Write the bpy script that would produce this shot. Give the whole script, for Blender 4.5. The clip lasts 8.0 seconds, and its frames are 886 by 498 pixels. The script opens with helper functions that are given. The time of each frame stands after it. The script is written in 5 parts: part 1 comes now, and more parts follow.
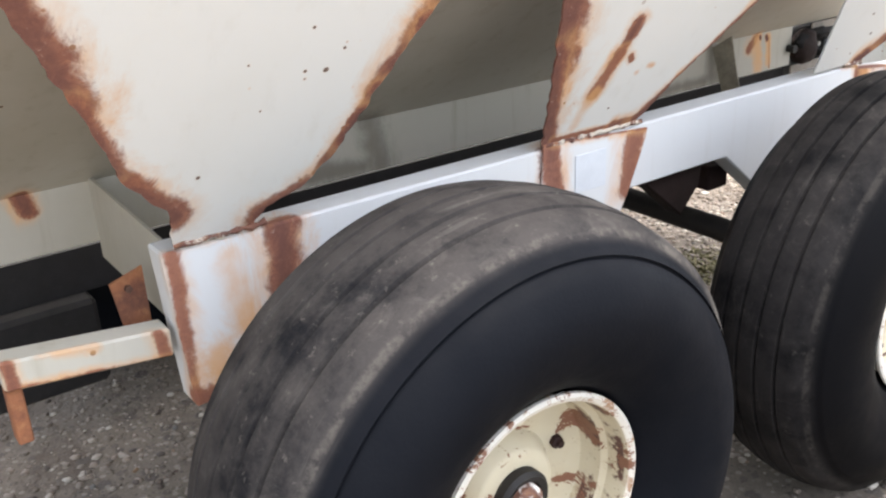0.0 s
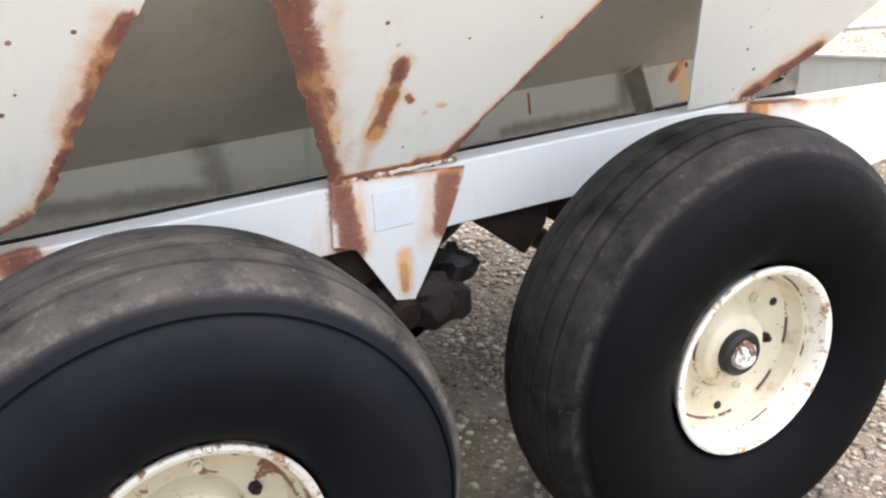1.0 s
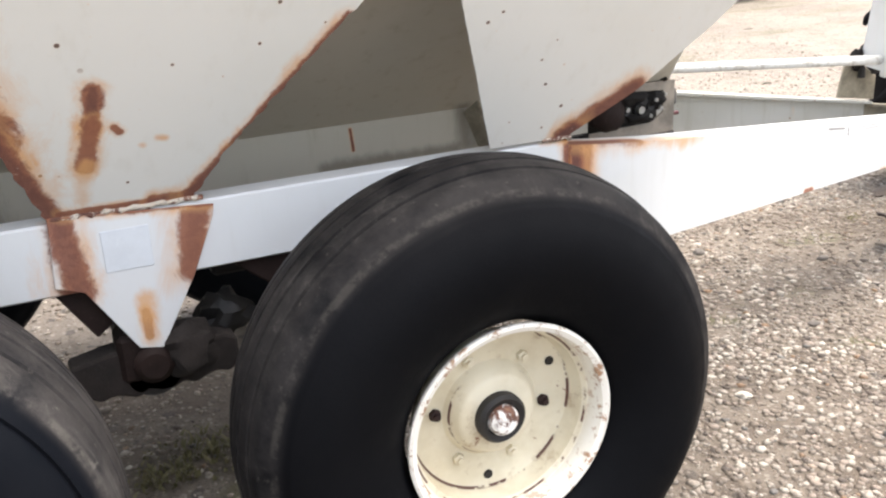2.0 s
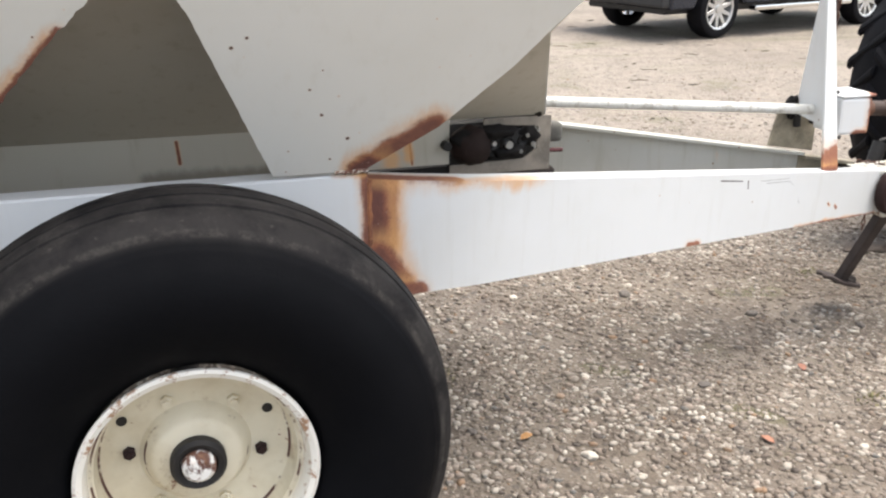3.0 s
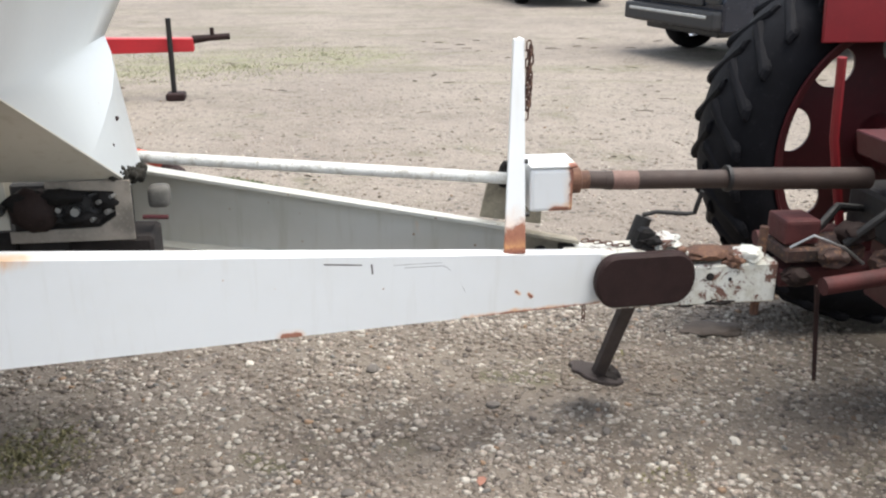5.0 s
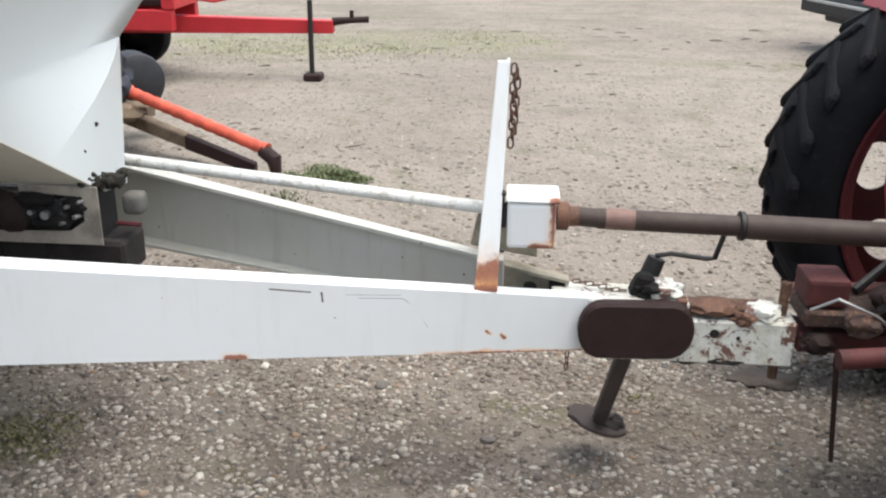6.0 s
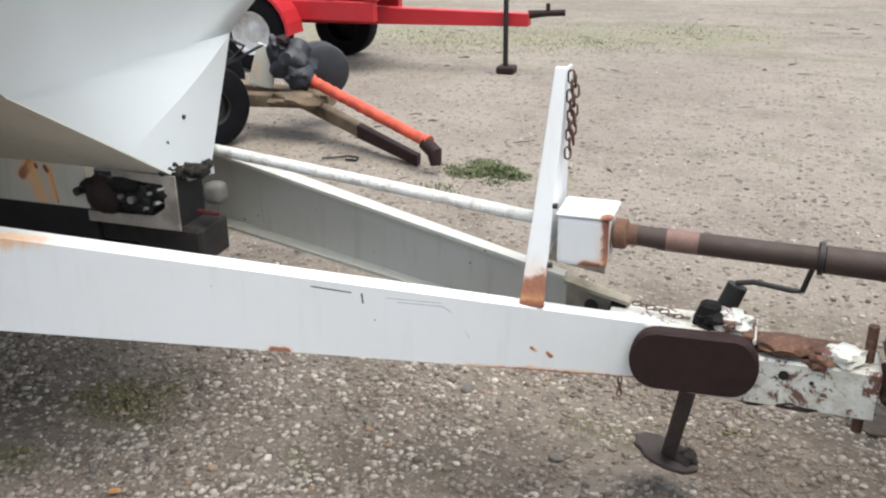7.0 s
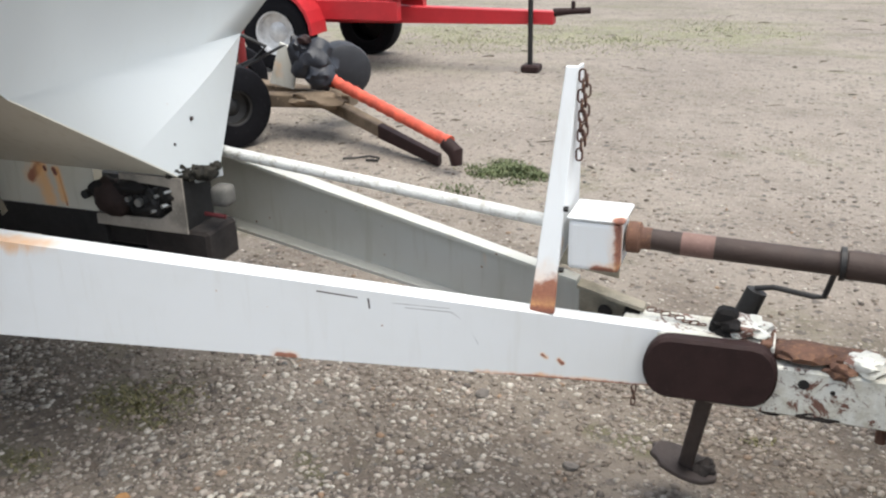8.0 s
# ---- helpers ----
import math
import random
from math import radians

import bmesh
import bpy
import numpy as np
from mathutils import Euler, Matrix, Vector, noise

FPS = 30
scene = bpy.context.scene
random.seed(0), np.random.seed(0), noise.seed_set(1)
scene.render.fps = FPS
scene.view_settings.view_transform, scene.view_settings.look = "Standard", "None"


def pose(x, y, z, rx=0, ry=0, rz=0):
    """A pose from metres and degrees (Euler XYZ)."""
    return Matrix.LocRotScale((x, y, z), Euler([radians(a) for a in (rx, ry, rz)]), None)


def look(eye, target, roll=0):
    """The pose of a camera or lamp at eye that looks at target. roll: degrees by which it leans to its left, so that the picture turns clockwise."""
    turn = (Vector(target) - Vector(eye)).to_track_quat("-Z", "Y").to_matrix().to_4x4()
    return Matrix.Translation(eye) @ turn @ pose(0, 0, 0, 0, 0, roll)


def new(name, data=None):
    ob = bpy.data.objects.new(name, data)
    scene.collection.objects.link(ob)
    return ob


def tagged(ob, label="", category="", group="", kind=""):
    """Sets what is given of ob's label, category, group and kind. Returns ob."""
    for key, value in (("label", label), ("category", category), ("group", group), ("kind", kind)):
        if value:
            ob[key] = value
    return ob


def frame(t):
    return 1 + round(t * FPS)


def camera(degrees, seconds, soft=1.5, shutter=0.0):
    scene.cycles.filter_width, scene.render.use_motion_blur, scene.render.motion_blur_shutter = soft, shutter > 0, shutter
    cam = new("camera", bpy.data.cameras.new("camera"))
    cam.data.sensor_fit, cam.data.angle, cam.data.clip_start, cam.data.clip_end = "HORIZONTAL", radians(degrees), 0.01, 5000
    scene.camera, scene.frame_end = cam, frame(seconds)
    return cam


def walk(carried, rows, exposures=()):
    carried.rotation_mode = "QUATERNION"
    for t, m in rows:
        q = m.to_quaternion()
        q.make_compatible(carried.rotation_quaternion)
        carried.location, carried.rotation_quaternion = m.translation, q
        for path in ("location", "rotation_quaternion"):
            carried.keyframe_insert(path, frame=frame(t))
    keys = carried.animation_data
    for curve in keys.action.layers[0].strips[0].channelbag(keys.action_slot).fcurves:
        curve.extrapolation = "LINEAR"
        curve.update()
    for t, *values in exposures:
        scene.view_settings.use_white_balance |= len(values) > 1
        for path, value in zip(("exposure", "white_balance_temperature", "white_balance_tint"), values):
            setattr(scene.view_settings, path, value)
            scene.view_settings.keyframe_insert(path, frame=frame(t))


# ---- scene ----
cam = camera(51.0, 8.0, soft=2.2)
PATH = [
    (0, (-0.737, -0.968, 1.53), (0.332, 0.536, 0.757), -2.6),
    (0.5, (-0.399, -1.115, 1.547), (0.543, 0.476, 0.785), -3.0),
    (1, (-0.07, -1.328, 1.58), (0.756, 0.322, 0.807), -3.2),
    (1.5, (0.257, -1.437, 1.524), (1.043, 0.249, 0.791), -3.3),
    (1.7, (0.402, -1.432, 1.495), (1.189, 0.263, 0.785), -3.4),
    (2.8, (1.072, -1.583, 1.514), (1.707, 0.19, 0.84), 0.7),
    (3, (1.291, -1.599, 1.528), (1.888, 0.182, 0.842), 0.6),
    (3.5, (1.741, -1.622, 1.526), (2.316, 0.177, 0.868), -0.2),
    (4, (2.16, -1.685, 1.543), (2.664, 0.138, 0.893), -0.2),
    (4.5, (2.607, -1.619, 1.579), (2.986, 0.239, 0.943), -0.6),
    (5.8, (3.475, -1.44, 1.69), (3.466, 0.416, 0.944), 1.4),
    (6, (3.596, -1.384, 1.712), (3.468, 0.476, 0.989), 0.8),
    (6.5, (3.887, -1.271, 1.726), (3.452, 0.54, 0.997), -0.7),
    (7, (4.065, -1.216, 1.738), (3.452, 0.537, 0.994), -0.7),
    (7.5, (4.097, -1.162, 1.727), (3.43, 0.57, 0.982), -1.0),
    (8, (4.098, -1.142, 1.728), (3.425, 0.588, 0.983), -1.4),
]
EXPOSURES = [(0, 2.36, 6900, 10), (1.7, 2.19, 7000, 10), (2.8, 1.70, 6950, 9), (3.5, 1.51, 6850, 8), (4.7, 1.39, 6700, 7), (6.0, 1.26, 6580, 6), (8.0, 1.20, 6580, 6)]
walk(cam, [(t, look(e, g, r)) for t, e, g, r in PATH], EXPOSURES)

# ---- world and light ----
SUN_EL, SUN_AZ = 76.0, 98.0      # elevation; compass angle from +y towards +x
world = bpy.data.worlds.new("sky")
scene.world = world
world.use_nodes = True
wn = world.node_tree
sky = wn.nodes.new("ShaderNodeTexSky")
sky.sky_type = "NISHITA"
sky.sun_disc = False
sky.sun_elevation = radians(SUN_EL)
sky.sun_rotation = radians(SUN_AZ)
sky.air_density, sky.dust_density, sky.ozone_density = 1.0, 4.0, 1.0
bg = wn.nodes["Background"]
bg.inputs["Strength"].default_value = 0.15
hazy = wn.nodes.new("ShaderNodeHueSaturation")
hazy.inputs["Saturation"].default_value = 0.60
wn.links.new(sky.outputs[0], hazy.inputs["Color"])
wn.links.new(hazy.outputs[0], bg.inputs["Color"])
sun = new("sun", bpy.data.lights.new("sun", "SUN"))
sun.data.energy = 1.0
sun.data.angle = radians(50)
sun.data.color = (1.0, 0.985, 0.965)
_el, _az = radians(SUN_EL), radians(SUN_AZ)
sun.matrix_world = look((math.sin(_az) * math.cos(_el) * 30, math.cos(_az) * math.cos(_el) * 30, math.sin(_el) * 30), (0, 0, 0))


# ---- materials ----
class Mat:
    """A node material in the making: colour, roughness and relief from chains of nodes."""

    def __init__(self, name, base=(0.5, 0.5, 0.5), rough=0.6, metal=0.0):
        self.m = bpy.data.materials.new(name)
        self.m.use_nodes = True
        self.t = self.m.node_tree
        self.b = self.t.nodes["Principled BSDF"]
        self.b.inputs["Roughness"].default_value = rough
        self.b.inputs["Metallic"].default_value = metal
        self.co = self.t.nodes.new("ShaderNodeTexCoord").outputs["Object"]
        rgb = self.t.nodes.new("ShaderNodeRGB")
        rgb.outputs[0].default_value = (*base, 1)
        self.col = rgb.outputs[0]
        self.h = None

    def n(self, kind, **ins):
        node = self.t.nodes.new(kind)
        for k, v in ins.items():
            if hasattr(v, "is_output"):
                self.t.links.new(v, node.inputs[k.replace("_", " ")])
            else:
                node.inputs[k.replace("_", " ")].default_value = v
        return node

    def link(self, a, node, socket):
        self.t.links.new(a, node.inputs[socket])

    def math(self, op, a, b=0.0, clamp=False):
        node = self.t.nodes.new("ShaderNodeMath")
        node.operation, node.use_clamp = op, clamp
        for i, v in enumerate((a, b)):
            if hasattr(v, "is_output"):
                self.t.links.new(v, node.inputs[i])
            else:
                node.inputs[i].default_value = v
        return node.outputs[0]

    def noise(self, scale, detail=4.0, rough=0.6, stretch=None, distort=0.0):
        co = self.co
        if stretch:
            mp = self.t.nodes.new("ShaderNodeMapping")
            mp.inputs["Scale"].default_value = stretch
            self.t.links.new(co, mp.inputs["Vector"])
            co = mp.outputs[0]
        node = self.n("ShaderNodeTexNoise", Scale=scale, Detail=detail, Roughness=rough, Distortion=distort)
        self.t.links.new(co, node.inputs["Vector"])
        return node.outputs["Fac"]

    def voronoi(self, scale, out="Distance", randomness=1.0):
        node = self.n("ShaderNodeTexVoronoi", Scale=scale, Randomness=randomness)
        self.t.links.new(self.co, node.inputs["Vector"])
        return node.outputs[out]

    def ramp(self, fac, lo, hi, a=0.0, b=1.0):
        node = self.t.nodes.new("ShaderNodeMapRange")
        self.t.links.new(fac, node.inputs["Value"])
        for k, v in zip(("From Min", "From Max", "To Min", "To Max"), (lo, hi, a, b)):
            node.inputs[k].default_value = v
        node.interpolation_type = "SMOOTHSTEP"
        return node.outputs[0]

    def mix(self, fac, colour):
        """Lay a colour, or a socket, over the colour so far where fac is 1."""
        node = self.t.nodes.new("ShaderNodeMix")
        node.data_type = "RGBA"
        if hasattr(fac, "is_output"):
            self.t.links.new(fac, node.inputs[0])
        else:
            node.inputs[0].default_value = fac
        self.t.links.new(self.col, node.inputs[6])
        if hasattr(colour, "is_output"):
            self.t.links.new(colour, node.inputs[7])
        else:
            node.inputs[7].default_value = (*colour, 1)
        self.col = node.outputs[2]
        return self

    def near(self, p, q, width, wob, soft=0.25, ragged=1.2):
        """1 within width of the stretch from p to q, fading to 0, with a ragged edge from wob."""
        p, q = Vector(p), Vector(q)
        d = q - p
        sub = self.t.nodes.new("ShaderNodeVectorMath")
        sub.operation = "SUBTRACT"
        self.t.links.new(self.co, sub.inputs[0])
        sub.inputs[1].default_value = p
        dot = self.t.nodes.new("ShaderNodeVectorMath")
        dot.operation = "DOT_PRODUCT"
        self.t.links.new(sub.outputs[0], dot.inputs[0])
        dot.inputs[1].default_value = d / max(d.length_squared, 1e-9)
        k = self.math("ADD", dot.outputs["Value"], 0.0, clamp=True)
        sc = self.t.nodes.new("ShaderNodeVectorMath")
        sc.operation = "SCALE"
        sc.inputs[0].default_value = d
        self.t.links.new(k, sc.inputs["Scale"])
        off = self.t.nodes.new("ShaderNodeVectorMath")
        off.operation = "DISTANCE"
        self.t.links.new(sub.outputs[0], off.inputs[0])
        self.t.links.new(sc.outputs[0], off.inputs[1])
        dist = self.math("ADD", off.outputs["Value"], self.math("MULTIPLY", self.math("SUBTRACT", wob, 0.5), width * ragged))
        return self.ramp(dist, width * soft, width * 1.15, 1.0, 0.0)

    def bump(self, height, strength=0.3, dist=0.01):
        node = self.n("ShaderNodeBump", Strength=strength, Distance=dist)
        self.t.links.new(height, node.inputs["Height"])
        if self.h:
            self.t.links.new(self.h, node.inputs["Normal"])
        self.h = node.outputs[0]
        return self

    def rough(self, socket):
        self.t.links.new(socket, self.b.inputs["Roughness"])
        return self

    def metal(self, socket):
        self.t.links.new(socket, self.b.inputs["Metallic"])
        return self

    def done(self):
        self.t.links.new(self.col, self.b.inputs["Base Color"])
        if self.h:
            self.t.links.new(self.h, self.b.inputs["Normal"])
        return self.m


RUST_DARK, RUST, RUST_PALE = (0.085, 0.036, 0.028), (0.305, 0.116, 0.066), (0.70, 0.375, 0.155)


def painted(name, base, rust=(), specks=0.5, grime=0.25, gloss=0.42):
    """Old enamel on sheet steel: chalky, with dirt, chips and rust along the given stretches (p, q, width)."""
    m = Mat(name, base, gloss)
    big, fine = m.noise(1.7, 5), m.noise(45, 3)
    streak = m.noise(5, 4, stretch=(5, 5, 0.55))
    m.mix(m.math("MULTIPLY", m.ramp(big, 0.42, 0.75), grime), tuple(c * 0.80 * k for c, k in zip(base, (1.0, 0.97, 0.88))))
    m.mix(m.math("MULTIPLY", m.ramp(streak, 0.52, 0.78), grime * 0.7), tuple(c * 0.72 * k for c, k in zip(base, (1.0, 0.93, 0.80))))
    # chips: small dark rust specks
    cell = m.t.nodes.new("ShaderNodeTexVoronoi")
    cell.inputs["Scale"].default_value = 31
    m.t.links.new(m.co, cell.inputs["Vector"])
    sep = m.t.nodes.new("ShaderNodeSeparateColor")
    m.t.links.new(cell.outputs["Color"], sep.inputs[0])
    size = m.ramp(sep.outputs[0], 1.0 - 0.75 * specks, 1.10, -0.12, 0.17)
    off = m.math("SUBTRACT", m.math("ADD", cell.outputs["Distance"], m.math("MULTIPLY", m.math("SUBTRACT", fine, 0.5), 0.05)), size)
    here = m.ramp(m.noise(1.9, 3), 0.54 - 0.24 * specks, 0.62 - 0.20 * specks)
    m.mix(m.math("MULTIPLY", m.math("MULTIPLY", m.ramp(off, 0.0, 0.06, 1.0, 0.0), here), 0.35), RUST_PALE)
    chip = m.math("MULTIPLY", m.ramp(off, -0.01, 0.018, 1.0, 0.0), here)
    m.mix(m.math("MULTIPLY", chip, 0.9), (0.10, 0.058, 0.042))
    total = chip
    wob = m.noise(17, 7, 0.72, stretch=(1.0, 1.0, 0.7), distort=0.6)
    wob2 = m.noise(30, 6, 0.75, distort=0.4)
    wob3 = m.noise(9, 7, 0.75, stretch=(1.0, 1.0, 0.45), distort=0.6)
    tone = m.ramp(m.noise(30, 6, 0.75, distort=0.8), 0.42, 0.58)
    blotch = m.ramp(m.noise(7, 4, 0.6), 0.30, 0.62, 0.35, 1.0)
    scab = m.ramp(m.noise(42, 4, 0.7, distort=1.0), 0.63, 0.69)
    for p, q, w, *more in rust:
        core = more[0] if more else 0.55
        edge = more[1] if len(more) > 1 else 1.0
        if core > 2:        # a soft dark brown smudge
            m.mix(m.math("MULTIPLY", m.near(p, q, w * 1.6, wob3, 0.1, 2.0), 0.62), (0.105, 0.088, 0.066))
            continue
        if core > 1:        # a bare dark scratch
            m.mix(m.near(p, q, w, wob2, 0.6), (0.055, 0.042, 0.036))
            continue
        k = m.near(p, q, w * 2.6, wob3, 0.15, 2.4 * edge)
        m.mix(m.math("MULTIPLY", m.math("MULTIPLY", k, blotch), 0.80), RUST_PALE)
        if core < 0:        # a weak orange stain alone
            continue
        k2 = m.near(p, q, w * 1.35, wob, 0.62, 1.9 * edge)
        m.mix(m.math("MULTIPLY", k2, 0.95), RUST)
        m.mix(m.math("MULTIPLY", k2, m.math("MULTIPLY", tone, 0.20 + core * 0.70)), (0.165, 0.064, 0.048))
        m.mix(m.math("MULTIPLY", m.near(p, q, w * 0.80, wob2, 0.45, 2.0 * edge), min(1.0, core * 1.1)), (0.135, 0.056, 0.046))
        if core > 0.5 and w > 0.015:
            m.mix(m.math("MULTIPLY", m.near(p, q, w * 1.1, wob2, 0.5, 1.6), m.math("MULTIPLY", scab, 0.55)), (0.50, 0.36, 0.29))
        total = m.math("MAXIMUM", total, k2)
    m.rough(m.math("ADD", m.math("ADD", gloss, m.math("MULTIPLY", fine, 0.12)), m.math("MULTIPLY", total, 0.4), clamp=True))
    m.bump(m.noise(1.3, 2), 0.10, 0.03)
    m.bump(m.math("MULTIPLY", total, m.noise(150, 4)), 0.5, 0.004)
    return m.done()


def rusted(name, base=RUST, dark=RUST_DARK, rough=0.85, flakes=None, bare=0.40):
    m = Mat(name, base, rough)
    m.mix(m.ramp(m.noise(9, 6, 0.7), 0.35, 0.7), dark)
    if flakes:
        m.mix(m.ramp(m.noise(14, 6, 0.75, distort=0.5), bare, bare + 0.07), flakes)
    m.mix(m.math("MULTIPLY", m.ramp(m.noise(70, 3), 0.5, 0.75), 0.18), RUST_PALE)
    m.bump(m.noise(120, 5), 0.5, 0.004)
    return m.done()


def plain(name, base, rough=0.5, metal=0.0, vary=0.25, scale=9.0, relief=0.15, spec=0.5):
    m = Mat(name, base, rough, metal)
    m.b.inputs["Specular IOR Level"].default_value = spec
    m.mix(m.math("MULTIPLY", m.ramp(m.noise(scale, 5), 0.35, 0.7), vary), tuple(c * 0.45 for c in base))
    m.mix(m.math("MULTIPLY", m.ramp(m.noise(scale * 9, 3), 0.55, 0.8), vary), tuple(min(1, c * 1.35 + 0.01) for c in base))
    m.rough(m.math("ADD", m.math("MULTIPLY", m.noise(scale * 3, 3), 0.25), rough - 0.12, clamp=True))
    m.bump(m.noise(scale * 14, 4), relief, 0.003)
    return m.done()


def rubber(name, dusty=0.5, base=(0.0045, 0.0055, 0.0080)):
    """Tyre rubber in the wheel's own space: axle along y, dust on the tread."""
    m = Mat(name, base, 0.62)
    m.b.inputs["Specular IOR Level"].default_value = 0.05
    sep = m.t.nodes.new("ShaderNodeSeparateXYZ")
    m.t.links.new(m.co, sep.inputs[0])
    r = m.math("SQRT", m.math("ADD", m.math("MULTIPLY", sep.outputs[0], sep.outputs[0]), m.math("MULTIPLY", sep.outputs[2], sep.outputs[2])))
    tread = m.ramp(r, 0.466, 0.488)
    m.mix(m.math("MULTIPLY", m.ramp(m.noise(6, 5, 0.65), 0.3, 0.7), dusty * 0.05), (0.050, 0.050, 0.056))
    m.mix(m.math("MULTIPLY", m.math("MULTIPLY", tread, m.ramp(m.noise(7, 6, 0.7), 0.25, 0.60)), dusty * 0.90), (0.062, 0.057, 0.055))
    m.mix(m.math("MULTIPLY", m.math("MULTIPLY", tread, m.ramp(m.noise(14, 6, 0.8, distort=0.6), 0.52, 0.66)), dusty * 0.30), (0.105, 0.098, 0.092))
    m.mix(m.math("MULTIPLY", m.math("MULTIPLY", tread, m.ramp(m.noise(3.0, 5, 0.65, stretch=(0.9, 11, 0.9)), 0.58, 0.70)), dusty * 0.30), (0.15, 0.142, 0.132))
    m.mix(m.math("MULTIPLY", m.math("MULTIPLY", tread, m.ramp(m.noise(46, 4, 0.7), 0.60, 0.74)), dusty * 0.40), (0.20, 0.185, 0.165))
    rib = m.ramp(m.math("ABSOLUTE", m.math("SUBTRACT", r, 0.484)), 0.003, 0.009, 1.0, 0.0)
    m.mix(m.math("MULTIPLY", m.math("MULTIPLY", rib, m.ramp(m.noise(19, 5, 0.75), 0.42, 0.6)), dusty * 0.35), (0.16, 0.148, 0.13))
    m.rough(m.ramp(m.noise(8, 4), 0.3, 0.7, 0.52, 0.72))
    m.bump(m.noise(160, 4), 0.25, 0.002)
    m.bump(m.noise(22, 5), 0.2, 0.004)
    return m.done()


def gravel_ground():
    m = Mat("gravel_ground", (0.150, 0.124, 0.098), 0.95)
    sepg = m.t.nodes.new("ShaderNodeSeparateXYZ")
    m.t.links.new(m.co, sepg.inputs[0])
    # darker near the cart, partly its vague shade toned in; pale dust beyond
    out = m.math("ADD", sepg.outputs[1], m.math("MULTIPLY", m.math("SUBTRACT", m.noise(0.5, 5), 0.5), 4.0))
    dusty = m.ramp(out, 0.8, 4.5)
    m.mix(dusty, (0.242, 0.209, 0.175))
    # worn earth, dark soil and mossy patches
    m.mix(m.math("MULTIPLY", m.ramp(m.noise(0.45, 6, 0.65), 0.42, 0.62), 0.55), (0.165, 0.138, 0.116))
    m.mix(m.math("MULTIPLY", m.math("MULTIPLY", m.ramp(m.noise(2.1, 6, 0.7, distort=0.8), 0.47, 0.62), m.ramp(dusty, 0.0, 1.0, 1.0, 0.30)), 0.70), (0.075, 0.056, 0.042))
    m.mix(m.math("MULTIPLY", m.ramp(m.noise(1.1, 6, 0.7), 0.55, 0.68), 0.50), (0.105, 0.100, 0.052))
    wob = m.noise(9, 5, 0.7)
    # mossy spots; those between the wheels and under the rear hold painted shade
    for p, q, w in (((1.88, 1.20, 0), (2.12, 1.10, 0), 0.12), ((2.75, 1.05, 0), (2.85, 0.95, 0), 0.05), ((3.05, 0.62, 0), (3.15, 0.55, 0), 0.06), ((3.6, 1.5, 0), (3.8, 1.45, 0), 0.06), ((0.75, 0.35, 0), (0.95, 0.75, 0), 0.12), ((-0.75, 0.75, 0), (-0.15, 0.95, 0), 0.22), ((1.75, 0.75, 0), (1.95, 0.70, 0), 0.07)):
        m.mix(m.math("MULTIPLY", m.near(p, q, w, wob), 0.75), (0.082, 0.078, 0.034))
    # strips of thin grass and dark litter out on the yard
    far = m.ramp(sepg.outputs[1], 5.5, 8.0)
    m.mix(m.math("MULTIPLY", m.math("MULTIPLY", m.ramp(m.noise(1.0, 6, 0.7, stretch=(0.22, 1.3, 1)), 0.51, 0.61), far), 0.50), (0.135, 0.130, 0.075))
    m.mix(m.math("MULTIPLY", m.math("MULTIPLY", m.ramp(m.noise(2.6, 6, 0.75, stretch=(0.35, 1.6, 1)), 0.58, 0.66), dusty), 0.50), (0.090, 0.078, 0.062))
    m.mix(m.math("MULTIPLY", m.math("MULTIPLY", m.near((-1.5, 8.9, 0), (3.6, 9.9, 0), 0.9, wob, 0.4), m.ramp(m.noise(2.2, 5, 0.7), 0.38, 0.60)), 0.75), (0.195, 0.195, 0.110))
    # small stones and grit
    for scale, lo, hi, c, k in ((17, 0.74, 0.86, (0.075, 0.064, 0.056), 0.80), (29, 0.76, 0.88, (0.085, 0.072, 0.060), 0.70), (46, 0.52, 0.80, (0.33, 0.295, 0.255), 0.50), (75, 0.70, 0.85, (0.07, 0.058, 0.050), 0.55)):
        cell = m.t.nodes.new("ShaderNodeTexVoronoi")
        cell.inputs["Scale"].default_value = scale
        m.t.links.new(m.co, cell.inputs["Vector"])
        sep = m.t.nodes.new("ShaderNodeSeparateColor")
        m.t.links.new(cell.outputs["Color"], sep.inputs[0])
        body = m.ramp(cell.outputs["Distance"], 0.30, 0.45, 1.0, 0.0)
        m.mix(m.math("MULTIPLY", m.math("MULTIPLY", m.ramp(sep.outputs[0], lo, hi), body), k), c)
        m.bump(m.math("MULTIPLY", body, sep.outputs[1]), 0.35, 0.35 / scale)
    m.mix(m.math("MULTIPLY", m.ramp(m.noise(140, 3), 0.52, 0.8), 0.4), (0.26, 0.228, 0.195))
    m.mix(m.math("MULTIPLY", m.ramp(m.noise(95, 4), 0.55, 0.75), 0.35), (0.06, 0.050, 0.042))
    m.bump(m.noise(12, 6, 0.7), 0.5, 0.025)
    m.bump(m.noise(180, 3), 0.5, 0.004)
    return m.done()


